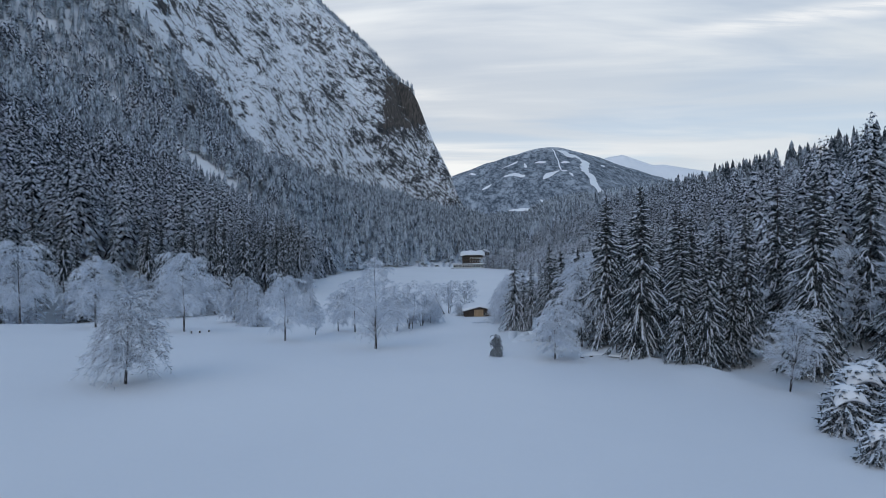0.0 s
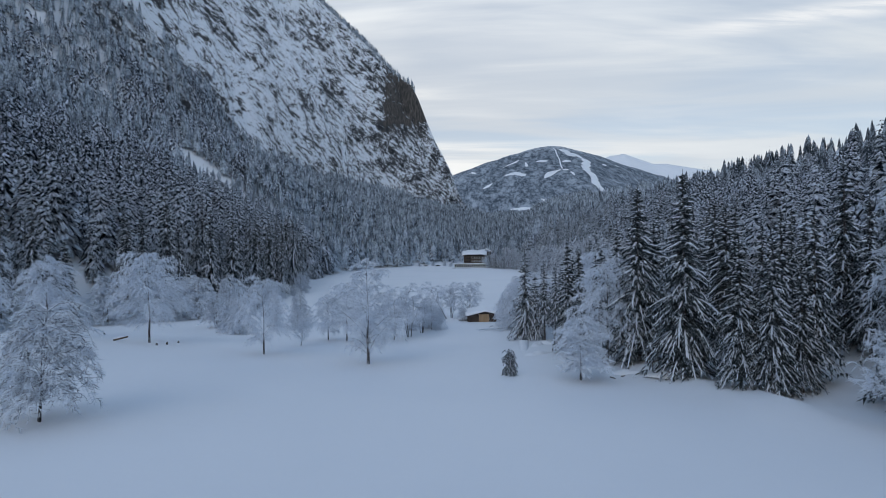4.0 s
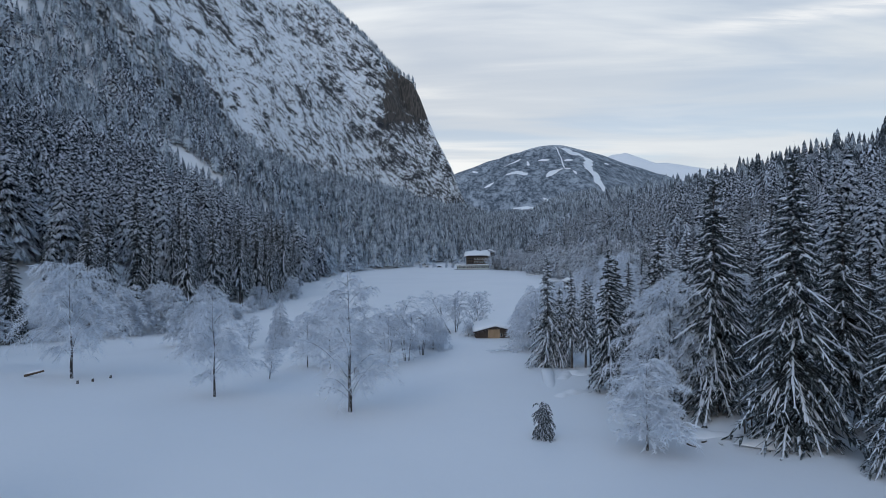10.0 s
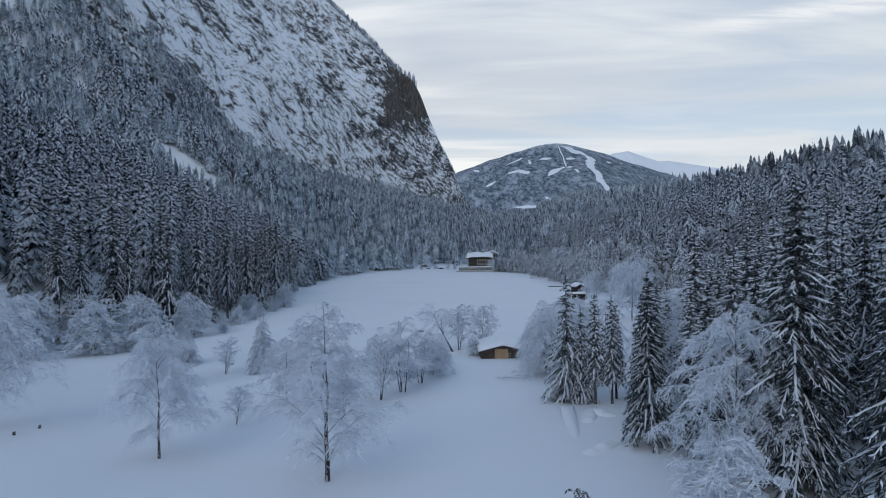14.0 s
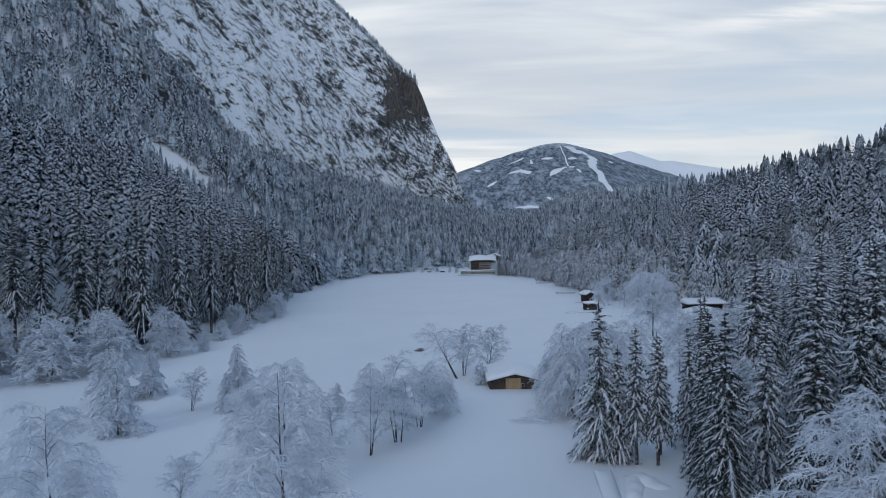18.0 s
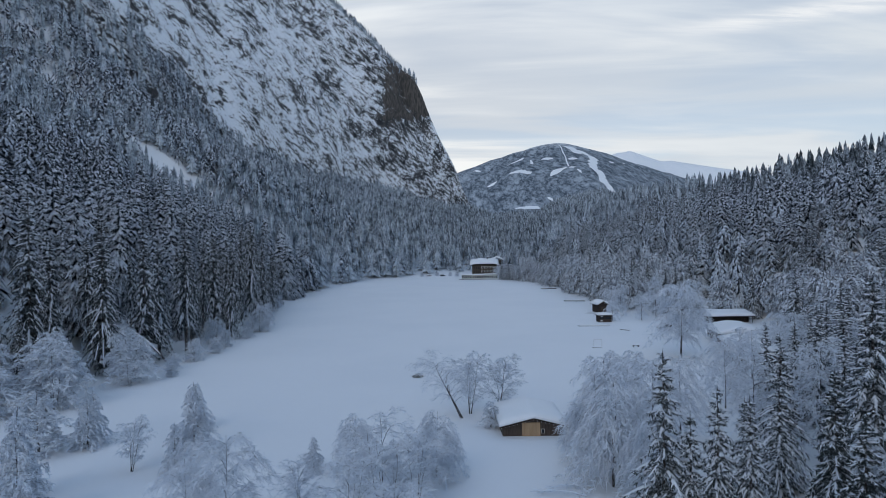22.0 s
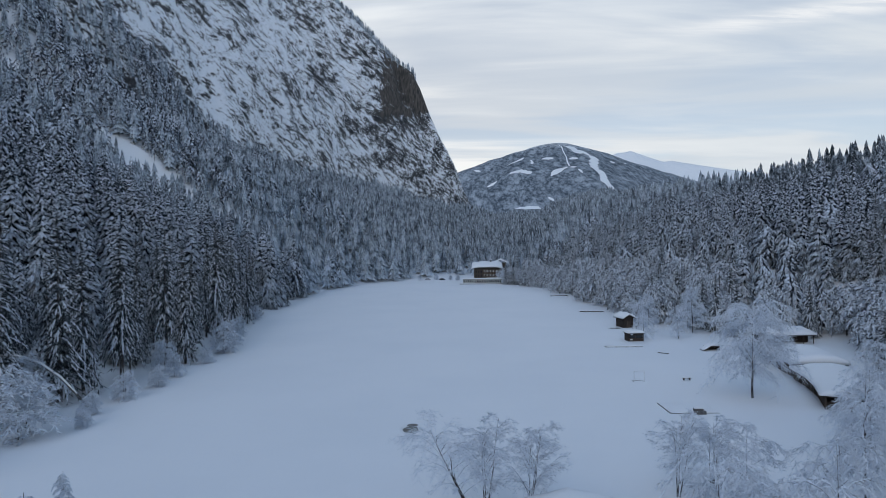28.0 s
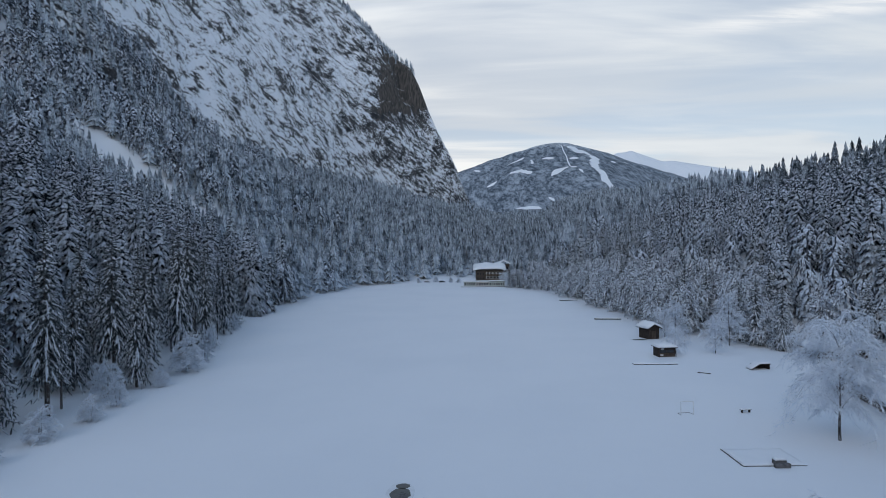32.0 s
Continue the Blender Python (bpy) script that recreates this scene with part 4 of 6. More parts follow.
for x, y, h in ((-82.8, 176, 12.0), (-77, 188, 11.0), (-53.2, 148.4, 8.5), (-66.9, 172, 11.5), (-90.4, 171, 13.0), (-74.5, 205, 9.0), (-75, 166, 12.5), (-64.4, 190, 11.2), (-72.5, 177, 12.0), (-98, 163, 12.0), (-61.5, 259, 9.0), (-66, 236, 7.5),
                (-84, 158, 11.0), (-93, 150, 11.0), (-101, 140, 12.0), (-97, 128, 10.5), (-59, 196, 3.2), (-60.5, 222, 4.5), (-61.5, 212, 5.5), (-62, 203, 4.0), (-60.5, 245, 4.0), (-63, 272, 5.0), (-61, 231, 5.0), (2.0, 551, 4.5), (-3.5, 555, 4.0), (-14.5, 561, 5.0), (-26, 556, 4.5), (-70.2, 197, 8.5), (-67.5, 286, 6.5), (-75, 325, 6.0)):
    broadleaf(x, y, h, SHRUBS, "many-stemmed shrub thickly coated with hoarfrost at the forest edge", "frosted shrubs at the forest edge", "frosted_shrub", category="shrub")
for x, y, h in ((-40.7, 128, 9.8), (-44.6, 133.5, 9.4), (-48.6, 151, 7.9), (-33.8, 148.5, 9.2), (-38, 159.3, 7.0), (-49.8, 154.3, 7.0), (-32.7, 141, 6.0), (-17.3, 141, 4.3), (-4.3, 142, 5.8), (-8.2, 138, 5.0)):
    broadleaf(x, y, h, YOUNG, "young cone-shaped tree coated with frost in the meadow snow", "young frosted trees", "young_tree")
for x, y, h, k in ((16.8, 149.5, 11.0, 3), (27, 152, 11.0, 3), (20.0, 141, 12.5, 3), (24, 160, 10.5, 0), (40, 168, 11, 3), (47, 178, 11, 0), (53, 186, 10, 3), (66, 196, 10, 0), (72, 203, 10.5, 3), (69, 207, 10.0, 3), (33.5, 146, 12.0, 1), (29, 118, 11.0, 0), (61, 300, 10.5, 0), (70, 291, 11.5, 1), (57, 283, 5.0, 0), (79.5, 289, 11.9, 0), (50.6, 272.4, 7.0, 3), (57.0, 297.5, 8.5, 3), (60, 272, 9.5, 0), (68.1, 282.5, 14.5, 1), (33.5, 503, 11.5, 3), (37.5, 499, 12.5, 0), (30.2, 509, 9.0, 3), (41, 493, 11, 1)):
    broadleaf(x, y, h, BIRCHES, "spreading tree bowed under thick white frost", "frosted trees of the eastern edge", "broadleaf_tree", k)
for x, y, h in ((-12.8, 142.2, 6.6), (-3.8, 139.5, 7.6), (14.2, 136, 11.0), (17.2, 131, 9.0), (15.0, 143, 10.5)):
    broadleaf(x, y, h, WEEPING, "weeping frosted tree with branches bent down to the snow", "weeping frosted trees", "weeping_tree")
broadleaf(14.3, 76.8, 7.4, SNOWY, "small wide tree with snow lying on every branch", "", "broadleaf_tree", 0)
broadleaf(20.3, 88.3, 13.6, HEROES, "spreading white frosted tree leaning out from the dark spruces", "", "broadleaf_tree", 1)
broadleaf(15.2, 153.4, 4.4, SHRUBS, "frosted bush against the cabin corner", "", "frosted_shrub", 0, "shrub")
broadleaf(3.2, 158.5, 3.8, SHRUBS, "frosted bush beside the cabin wall", "", "frosted_shrub", 2, "shrub")
broadleaf(32.3, 55.6, 8.1, FAN, "upright frosted shrub beside the dark spruces", "", "frosted_shrub", 1, "shrub")
broadleaf(6.9, 80.2, 3.2, JUNIPER, "small bent juniper column weighed down by snow on the meadow", "", "juniper", 0, "shrub")
broadleaf(-0.4, 163.8, 9.8, LEANING, "leaning frosted tree with a bare dark trunk on the shore", "", "leaning_tree", 0, turn=0.0)
for x, y, h in ((29.6, 43.2, 3.6), (33.4, 41.6, 4.4), (27.6, 37.0, 2.6), (33, 47.0, 4.2), (37.0, 43.5, 5.0), (31, 38.6, 3.6), (36, 50, 4.2)):
    bush = spruce(x, y, h, None, "low broad conifer bush buried under lumps of snow", "snow-laden bushes", BUSHES)
    part("snow_cap", lumpy_sheet(-1.3, 1.2, -1.2, 1.3, 9, 9, lambda a, b: 3.55 - 0.32 * (a * a + b * b), lambda a, b: 0.62 - 0.16 * (a * a + b * b), h), CAP, bush, "rounded cap of snow")
# the dark spruces in front of the eastern woods
for x, y, h, k in ((17.5, 99.6, 16.2, 2), (23.6, 86.2, 21.6, 0), (25.6, 77, 22.2, 0), (28.0, 69.6, 14.2, 1), (30.2, 67.8, 14.8, 1), (33.6, 69, 12.8, 2), (38.6, 61.5, 20.8, 1), (21.5, 96, 15.0, 1), (27.5, 92, 18.5, 3), (19.8, 107, 14.0, 2),
                   (22.0, 113, 15.5, 1), (32.5, 82, 19.5, 3), (44, 56, 17.0, 0), (35, 75, 18.0, 1), (-91.5, 154, 21.0, 1)):
    spruce(x, y, h, k)
for x, y, h, k in ((13.9, 120.3, 16.4, 0), (34, 129, 14.5, 1), (24.5, 124, 13.5, 2), (41, 138, 15.0, 0), (38, 152, 14.5, 1), (45, 158, 14.0, 0), (30, 134, 15.5, 0)):
    spruce(x, y, h, k, "broad spruce bent under thick white snow", "snow-laden spruces by the cabin", LADEN)
for x, y, h, k in ((118, 276, 16, 0), (122, 283, 18, 1), (127, 290, 17, 2), (131, 284, 18, 0), (116, 284, 15, 1), (124, 297, 16, 2), (112, 272, 16, 1)):
    spruce(x, y, h, k, "snow-laden spruce on the slope behind the long shed", "spruces behind the shed", LADEN)
for x, y, h, k in ((33.0, 497, 14.5, 1), (36.5, 500, 18.0, 0), (40.5, 496.5, 18.5, 1), (45.5, 499, 19.0, 2), (37.5, 491, 12.0, 2), (43.5, 489, 14.0, 0)):
    spruce(x, y, h, k, "tall snowy spruce standing before the hotel on the shore", "spruces beside the hotel", LADEN)
for x, y, h, k in ((17.0, 118.2, 14.0, 1), (18.8, 117.2, 13.2, 1), (15.6, 119.6, 12.0, 0), (20.5, 121.5, 12.5, 1)):
    spruce(x, y, h, k, "slim spruce with bare lower trunk and snowy branches", "slim spruces by the cabin", SLIM)

# ---- the forest edges, tree by tree ----
def free(x, y, gap):
    return all((x - a) ** 2 + (y - b) ** 2 > gap * gap for a, b in PLANTED)


px, py, rng = scatter(24, 90, 28, 185, 5.6, 5)
for x, y, u, w in zip(px, py, rng.random(len(px)), rng.random(len(px))):
    d = x - edge_east(y)
    if 2 < d < 24 and free(x, y, 3.6):
        if w < 0.14:
            broadleaf(x, y, 9 + 5 * u, BIRCHES, "frosted broadleaf tree among the spruces", "frosted trees among the spruces", "broadleaf_tree")
        elif y > 128:
            spruce(x, y, 12.5 + 6 * u, None, group="spruces of the eastern woods", pool=LADEN)
        else:
            spruce(x, y, 15 + 6.5 * u, None, group="spruces of the eastern woods", pool=DARK if y < 108 else LADEN)
px, py, rng = scatter(-150, -55, 70, 345, 7.0, 6)
for x, y, u, w in zip(px, py, rng.random(len(px)), rng.random(len(px))):
    d = edge_west(y) - x
    if 1.0 < d < 17 and free(x, y, 3.2):
        spruce(x, y, (20 + 13 * u) * (0.66 if d < 6 and w < 0.3 else 1), None, "tall dark spruce with snowy branches over a bare lower trunk", "spruces of the western shore", TALL)

px, py, rng = scatter(40, 130, 186, 505, 7.2, 7)
for x, y, u, w in zip(px, py, rng.random(len(px)), rng.random(len(px))):
    d = x - edge_east(y)
    if 0.5 < d < 23 and free(x, y, 3.8) and not (74 < x < 95 and 258 < y < 272):
        if w < 0.7:
            broadleaf(x, y, 12.5 + 6.5 * u, BOWED, "frosted tree bowed over the eastern shore", "bowed frosted trees of the eastern shore", "bowed_tree")
        else:
            spruce(x, y, 13 + 8 * u, None, "slim snowy spruce on the eastern shore", "spruces of the eastern shore", LADEN)

# ---- the woods behind, as stuff ----
NEAR = [mid_spruce(150 + i, 27, 8, radius=0.135 + 0.012 * i, snowy=0.5, fingers=2) for i in range(5)]
MID = [mid_spruce(100 + i, 17, 6, radius=0.14 + 0.013 * i, slim=1.2, snowy=0.5) for i in range(5)]
FAR = [far_spruce(200 + i, 5, 5, radius=0.15) for i in range(4)]
FAR_FINE = [far_spruce(250 + i, 8, 6, radius=0.155) for i in range(4)]
BROAD_MID = [far_broadleaf(300 + i, 160, 0.026) for i in range(4)]
BROAD_FAR = [far_broadleaf(400 + i, 36, 0.045) for i in range(3)]


def spots(x0, x1, y0, y1, step, seed, test, tall, on=land):
    x, y, rng = scatter(x0, x1, y0, y1, step, seed)
    k = test(x, y, rng)
    x, y = x[k], y[k]
    h = rng.uniform(tall[0], tall[1], len(x)) * (1 + 0.12 * wave(x, y, 60, 51, 2))
    return rooted(x, y, on(x, y) - 0.4, h, rng.uniform(0.9, 1.35, len(x)))


def rooted(x, y, z, h, w):
    """Rows of place, height and width of trees, the far ones drawn in with the land and a little smaller."""
    px, py, pz = drawn_in(x, y, z)
    k = (np.hypot(px + 1, py - 55) / np.maximum(np.hypot(x + 1, y - 55), 1.0)) ** 0.8
    return np.stack([px, py, pz, h * np.minimum(k, 1.0), w, x, y], -1)


def west_wood(x, y, rng):
    d = edge_west(y) - x
    return (d > np.where(y < 345, 17, 1)) & (x > cliff_x(y) - 6 + 14 * wave(x, y, 70, 52, 3)) & (clearing(x, y) < rng.random(len(x))) & (d < 700) & ~((y > 1440) & (x < cliff_x(y) + 26 + 40 * wave(x, y, 45, 57, 2)))


def leafy(x, y):
    """Where frosted broadleaf trees stand among the spruces: the upper western slope and parts of the eastern."""
    return 0.42 * wave(x, y, 75, 53, 3) + 0.55 * smooth(60, 170, foot_west(y) - x) + 0.55 * smooth(-30, -5, x - foot_east(y)) * (1 - 0.75 * smooth(24, 62, x - edge_east(y))) - 0.08


def split(s, seed):
    r = np.random.default_rng(seed).random(len(s))
    k = r < leafy(s[:, 5], s[:, 6])
    return s[~k], s[k]


s, b = split(spots(-480, -60, 60, 430, 8.4, 61, west_wood, (17, 34)), 1)
deep = edge_west(s[:, 6]) - s[:, 5]
near = deep < 150
woods("western_spruce_wood", NEAR, s[deep < 55], WOODS, "dense dark spruce wood with snow in the branches", "forest")
woods("middle_western_spruce_wood", MID, s[(deep >= 55) & near], WOODS, "dense snowy spruce wood on the lower western slope", "forest")
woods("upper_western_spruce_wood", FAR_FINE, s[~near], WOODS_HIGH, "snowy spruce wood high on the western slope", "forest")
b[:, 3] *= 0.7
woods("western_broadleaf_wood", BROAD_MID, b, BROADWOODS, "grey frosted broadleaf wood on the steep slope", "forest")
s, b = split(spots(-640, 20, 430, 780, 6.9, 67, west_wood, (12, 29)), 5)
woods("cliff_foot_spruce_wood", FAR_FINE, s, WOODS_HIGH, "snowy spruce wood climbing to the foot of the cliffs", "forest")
b[:, 3] *= 0.75
woods("cliff_foot_broadleaf_wood", BROAD_FAR, b, BROADWOODS, "grey frosted broadleaf wood at the foot of the cliffs", "forest")
s, b = split(spots(-320, 20, 780, 1760, 9.2, 62, west_wood, (15, 28)), 2)
woods("far_western_spruce_wood", FAR, s, WOODS_HIGH, "frosted, haze-tinted spruce wood below the cliffs", "forest")
b[:, 3] *= 0.75
woods("far_western_broadleaf_wood", BROAD_FAR, b, BROADWOODS, "grey frosted broadleaf wood below the cliffs", "forest")
s, b = split(spots(30, 330, 20, 520, 7.2, 63, lambda x, y, rng: (x - edge_east(y) > np.where(y < 185, 24, np.where(y < 505, 23, 1))) & (x - edge_east(y) < 190), (13, 27)), 3)
deep = s[:, 5] - edge_east(s[:, 6])
near = deep < 110
woods("eastern_spruce_wood", NEAR, s[deep < 60], WOODS, "dense spruce wood with snow in the branches", "forest")
woods("middle_eastern_spruce_wood", MID, s[(deep >= 60) & near], WOODS, "dense snowy spruce wood on the eastern slope", "forest")
woods("upper_eastern_spruce_wood", FAR_FINE, s[~near], WOODS_EAST, "snowy spruce wood on the eastern hill", "forest")
b[:, 3] *= 0.62
woods("eastern_broadleaf_wood", BROAD_MID, b, BROADWOODS, "frosted broadleaf wood along the eastern shore", "forest")
s, b = split(spots(-12, 420, 520, 1760, 10.0, 64, lambda x, y, rng: (x > edge_east(y)) & (x > edge_west(y)) & (x - foot_east(y) < 190), (16, 27)), 4)
woods("valley_spruce_wood", FAR, s, WOODS_HIGH, "frosted, haze-tinted spruce wood filling the valley behind the lake", "forest")
b[:, 3] *= 0.7
woods("valley_broadleaf_wood", BROAD_FAR, b, BROADWOODS, "frosted broadleaf trees in the valley behind the lake", "forest")


# ---- thin trees on the crest and ledges of the mountain ----
def on_cliff(x, y, rng):
    h = cliff(x, y)
    gx = np.abs(cliff(x + 4, y) - h) / 4
    crest = (np.abs(h - curve(x, *RIDGE)) < 34) & (y > 1540) & (curve(x, *RIDGE) > 440)
    return (x < cliff_x(y) - 10) & ((crest & (rng.random(len(x)) < 0.85)) | ((gx < 1.1) & (wave(x, y, 90, 71, 3) > 0.35) & (rng.random(len(x)) < 0.4)))


s = spots(-480, 60, 800, 1690, 9.0, 66, on_cliff, (10, 19), cliff)
woods("crest_wood", FAR, s, WOODS_HIGH, "sparse frosted, haze-tinted conifers on the mountain crest and ledges", "forest")


# ---- the woods that climb the lowest ledges of the mountain ----
def lower_ledges(x, y, rng):
    d = cliff_x(y) - x
    reach = curve(y, 400, 110, 700, 80, 780, 88, 808, 66, 830, 40, 880, 16, 987, 8)
    return (d > -8) & (d < reach * (0.85 + 0.45 * wave(x, y, 60, 58, 3))) & (rng.random(len(x)) < 0.85)


s, b = split(spots(-760, -230, 420, 990, 6.1, 68, lower_ledges, (14, 24), cliff), 6)
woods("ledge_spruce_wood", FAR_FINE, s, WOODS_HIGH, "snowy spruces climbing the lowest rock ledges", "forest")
b[:, 3] *= 0.75
woods("ledge_broadleaf_wood", BROAD_FAR, b, BROADWOODS, "grey frosted broadleaf trees climbing the rock ledges", "forest")


# ---- rocks in the avalanche chute ----
def boulder(seed, wide, tall):
    """A rough block of rock, broken by noise."""
    bm = bmesh.new()
    bmesh.ops.create_icosphere(bm, subdivisions=3, radius=1.0)
    for v in bm.verts:
        c = v.co.copy()
        k = 1 + 0.32 * float(wave(c.x * 3 + c.z * 2, c.y * 3 - c.z * 2, 1.7, seed, 3))
        v.co = (c.x * wide * k, c.y * wide * 0.7 * k, max(c.z, -0.6) * tall * k)
    me = bpy.data.meshes.new("rock")
    bm.to_mesh(me)
    bm.free()
    me.materials.append(ROCK)
    return me


for i, (x, y, w, h) in enumerate(((-231, 515, 9, 7.5), (-221, 507, 7, 5), (-240, 524, 8, 8), (-214, 500, 4, 3), (-190, 527, 3.2, 2.2), (-205, 540, 3.6, 2.6), (-183, 508, 2.4, 1.8), (-212, 531, 2.6, 2.0), (-199, 513, 2.0, 1.6))):
    ob = new("rock_outcrop", boulder(90 + i, w, h))
    ob.location = drawn_in(x, y, ground_z(x, y) + 0.1 * h)
    ob.rotation_euler = (0, 0.25, 1.1 * i)
    tagged(ob, "dark broken rock outcrop capped with snow in the chute", "rock", "rocks in the avalanche chute")


# ---- pistes and pastures on the wooded mountain ----
def piste(line, seed):
    """A strip of open snow laid on the mountain, ragged at its edges. line: x, y, half width."""
    r = random.Random(seed)
    pts = []
    for (x0, y0, w0), (x1, y1, w1) in zip(line, line[1:]):
        n = max(2, int(math.hypot(x1 - x0, y1 - y0) / 22))
        pts += [(x0 + (x1 - x0) * i / n, y0 + (y1 - y0) * i / n, w0 + (w1 - w0) * i / n) for i in range(n)]
    pts.append(line[-1])
    v, t = [], []
    for i, (x, y, w) in enumerate(pts):
        a, b = pts[max(0, i - 1)], pts[min(len(pts) - 1, i + 1)]
        d = Vector((b[0] - a[0], b[1] - a[1])).normalized()
        end = 0.35 if i in (0, len(pts) - 1) else 1.0
        for side in (-1, -0.4, 0.4, 1):
            k = 1.7 * w * side * end * (r.uniform(0.6, 1.3) if abs(side) == 1 else 1)
            p = (x - d.y * k, y + d.x * k * 3.2)
            v.append((p[0], p[1], float(ski_mountain(p[0], p[1])) + 2.5))
    for i in range(len(pts) - 1):
        for k in range(3):
            a = i * 4 + k
            t += [(a, a + 1, a + 5), (a, a + 5, a + 4)]
    return tri_mesh("piste", v, t, [CAP], flat=False)


PISTES = (
    ((660, 3530, 10), (654, 3449, 14), (678, 3327, 11), (714, 3301, 6), (728, 3229, 6), (729, 3147, 12), (684, 2994, 11), (671, 2767, 10), (643, 2620, 8), (638, 2489, 6), (635, 2377, 4)),
    ((628, 3560, 2), (609, 3377, 2), (595, 3191, 2), (562, 2945, 2)),
    ((300, 3161, 5), (352, 3134, 8), (389, 3004, 7)), ((484, 3293, 5), (537, 3235, 6)), ((435, 3353, 4), (428, 3226, 4)),
    ((460, 2859, 4), (500, 2909, 8), (550, 2932, 4)), ((602, 3153, 4), (646, 3149, 6)), ((181, 3088, 6), (231, 3110, 4)),
    ((267, 2615, 4), (310, 2563, 6), (355, 2486, 4)), ((425, 2482, 4), (451, 2515, 4)), ((310, 3370, 4), (408, 3435, 6)),
)
MORE_PISTES = (((557, 2916, 3), (589, 2918, 4)), ((815, 3174, 4), (838, 3176, 4)), ((499, 2499, 4), (512, 2411, 4)), ((131, 3549, 6), (164, 3434, 4)),
               ((908, 3258, 3), (960, 3383, 3)), ((407, 2614, 4), (412, 2518, 4)), ((587, 2862, 4), (583, 2763, 3)))
for i, line in enumerate(PISTES + MORE_PISTES):
    child("piste", piste(line, i), ski, "open white ski piste" if i < 2 else "snowy mountain pasture")


# ---- the cabin by the shore ----
def planks(parent, x0, x1, y, z_of, width, material, depth=0.05, name="plank", gap=0.012):
    """Upright boards in the plane y, from z_of(x)[0] to z_of(x)[1]."""
    n = max(1, int(round((x1 - x0) / width)))
    w = (x1 - x0) / n
    for i in range(n):
        a, b = x0 + i * w + gap, x0 + (i + 1) * w - gap
        (la, ha), (lb, hb) = z_of(a), z_of(b)
        part(name, prism([(a, la), (b, lb), (b, hb), (a, ha)], y, y + depth), material, parent)


def gable_hut(name, at, wide, deep, wall, ridge, snow, label, turn=0.0, over=0.45, side=PLANK, category="hut"):
    """A wooden hut with its gable to the front (-y), a boarded roof and deep snow on it; returns the Empty."""
    hut = tagged(empty(name, at, turn), label, category)
    w = wide / 2
    body = part("wall", prism([(-w, -0.3), (w, -0.3), (w, wall), (0, ridge), (-w, wall)], 0.06, deep), side, hut)
    planks(hut, -w, w, 0.0, lambda x: (-0.3, ridge - (ridge - wall) * abs(x) / w - 0.02), 0.28, side)
    k = (ridge - wall) / w
    for s in (-1, 1):
        e = w + over
        roof = part("roof", prism([(0, ridge + 0.02), (s * e, wall - k * over + 0.02), (s * e, wall - k * over + 0.16), (0, ridge + 0.16)], -over, deep + over), DARK_WOOD, hut)
        part("bargeboard", prism([(s * 0.012, ridge - 0.04), (s * e, wall - k * over - 0.06), (s * e, wall - k * over + 0.15), (s * 0.012, ridge + 0.15)], -over - 0.05, -over - 0.004), DARK_WOOD, hut)
    e = w + over + 0.1
    part("roof_snow", lumpy_sheet(-e, e, -over - 0.12, deep + over + 0.1, 16, 12, lambda x, y: ridge + 0.165 - k * min(abs(x), w + over), lambda x, y: snow * (1 - 0.25 * math.exp(-(x / w) ** 2 * 3)), deep), CAP, hut, "thick rounded blanket of snow")
    return hut


cabin = gable_hut("lake_cabin", (8.6, 154.2, ground_z(8.6, 155) - 0.38), 8.0, 9.0, 1.75, 2.75, 0.75, "low wooden lakeside cabin with thick snow on its roof", 0.02)
door = part("door", box(-1.45, 0.95, -0.06, -0.015, 0.0, 2.2, 0.01), OCHRE, cabin, "wide ochre wooden door")
for i in range(6):
    part("board", box(-1.43 + i * 0.395, -1.06 + i * 0.395, -0.085, -0.06, 0.03, 2.16), OCHRE, door)
win = part("window", box(1.05, 1.5, -0.07, -0.01, 0.75, 1.35, 0.01), RENDERED, cabin, "small pale window beside the door")
part("pane", box(1.11, 1.44, -0.082, -0.07, 0.81, 1.29), GLASS, win)
for i in range(17):
    a = -4.2 + i * 0.525
    z = 2.75 - 0.25 * abs(a) - 0.06
    part("icicle", prism([(a - 0.035, z), (a + 0.035, z), (a + 0.005, z - 0.09)], -0.55, -0.51), CAP, cabin)

# ---- the two huts on the eastern shore ----
boathouse = gable_hut("boathouse", (52.9, 294.5, 0.0), 3.4, 4.6, 3.1, 4.0, 0.75, "dark timber boathouse with a snow-covered gable roof on the shore", 0.25, 0.6, DARK_WOOD, "boathouse")
part("door", box(-0.7, 0.7, -0.05, -0.01, 0.0, 2.2), PLANK, boathouse)
puddle = tagged(empty("slush_patch", (48.6, 293.6, 0.0)), "dark wet patch of slush beside the boathouse", "slush")
v = [(0, 0, 0.02)] + [((2.2 + 0.5 * math.sin(i * 1.9)) * math.cos(i * 0.449), (1.1 + 0.3 * math.cos(i * 2.7)) * math.sin(i * 0.449), 0.02) for i in range(14)]
child("slush", tri_mesh("slush", v, [(0, i + 1, (i + 1) % 14 + 1) for i in range(14)], [SLUSH]), puddle)
kiosk = tagged(empty("kiosk", (47.2, 268.6, 0.0), 0.08, 0.82), "dark wooden lakeside kiosk with serving hatches under a flat snowy roof", "kiosk")
part("wall", box(-2.5, 2.5, 0.06, 3.4, -0.2, 2.6), DARK_WOOD, kiosk)
for i in range(4):
    part("plank", box(-2.5, 2.5, 0.0, 0.055, 0.05 + i * 0.24, 0.27 + i * 0.24), PLANK, kiosk)
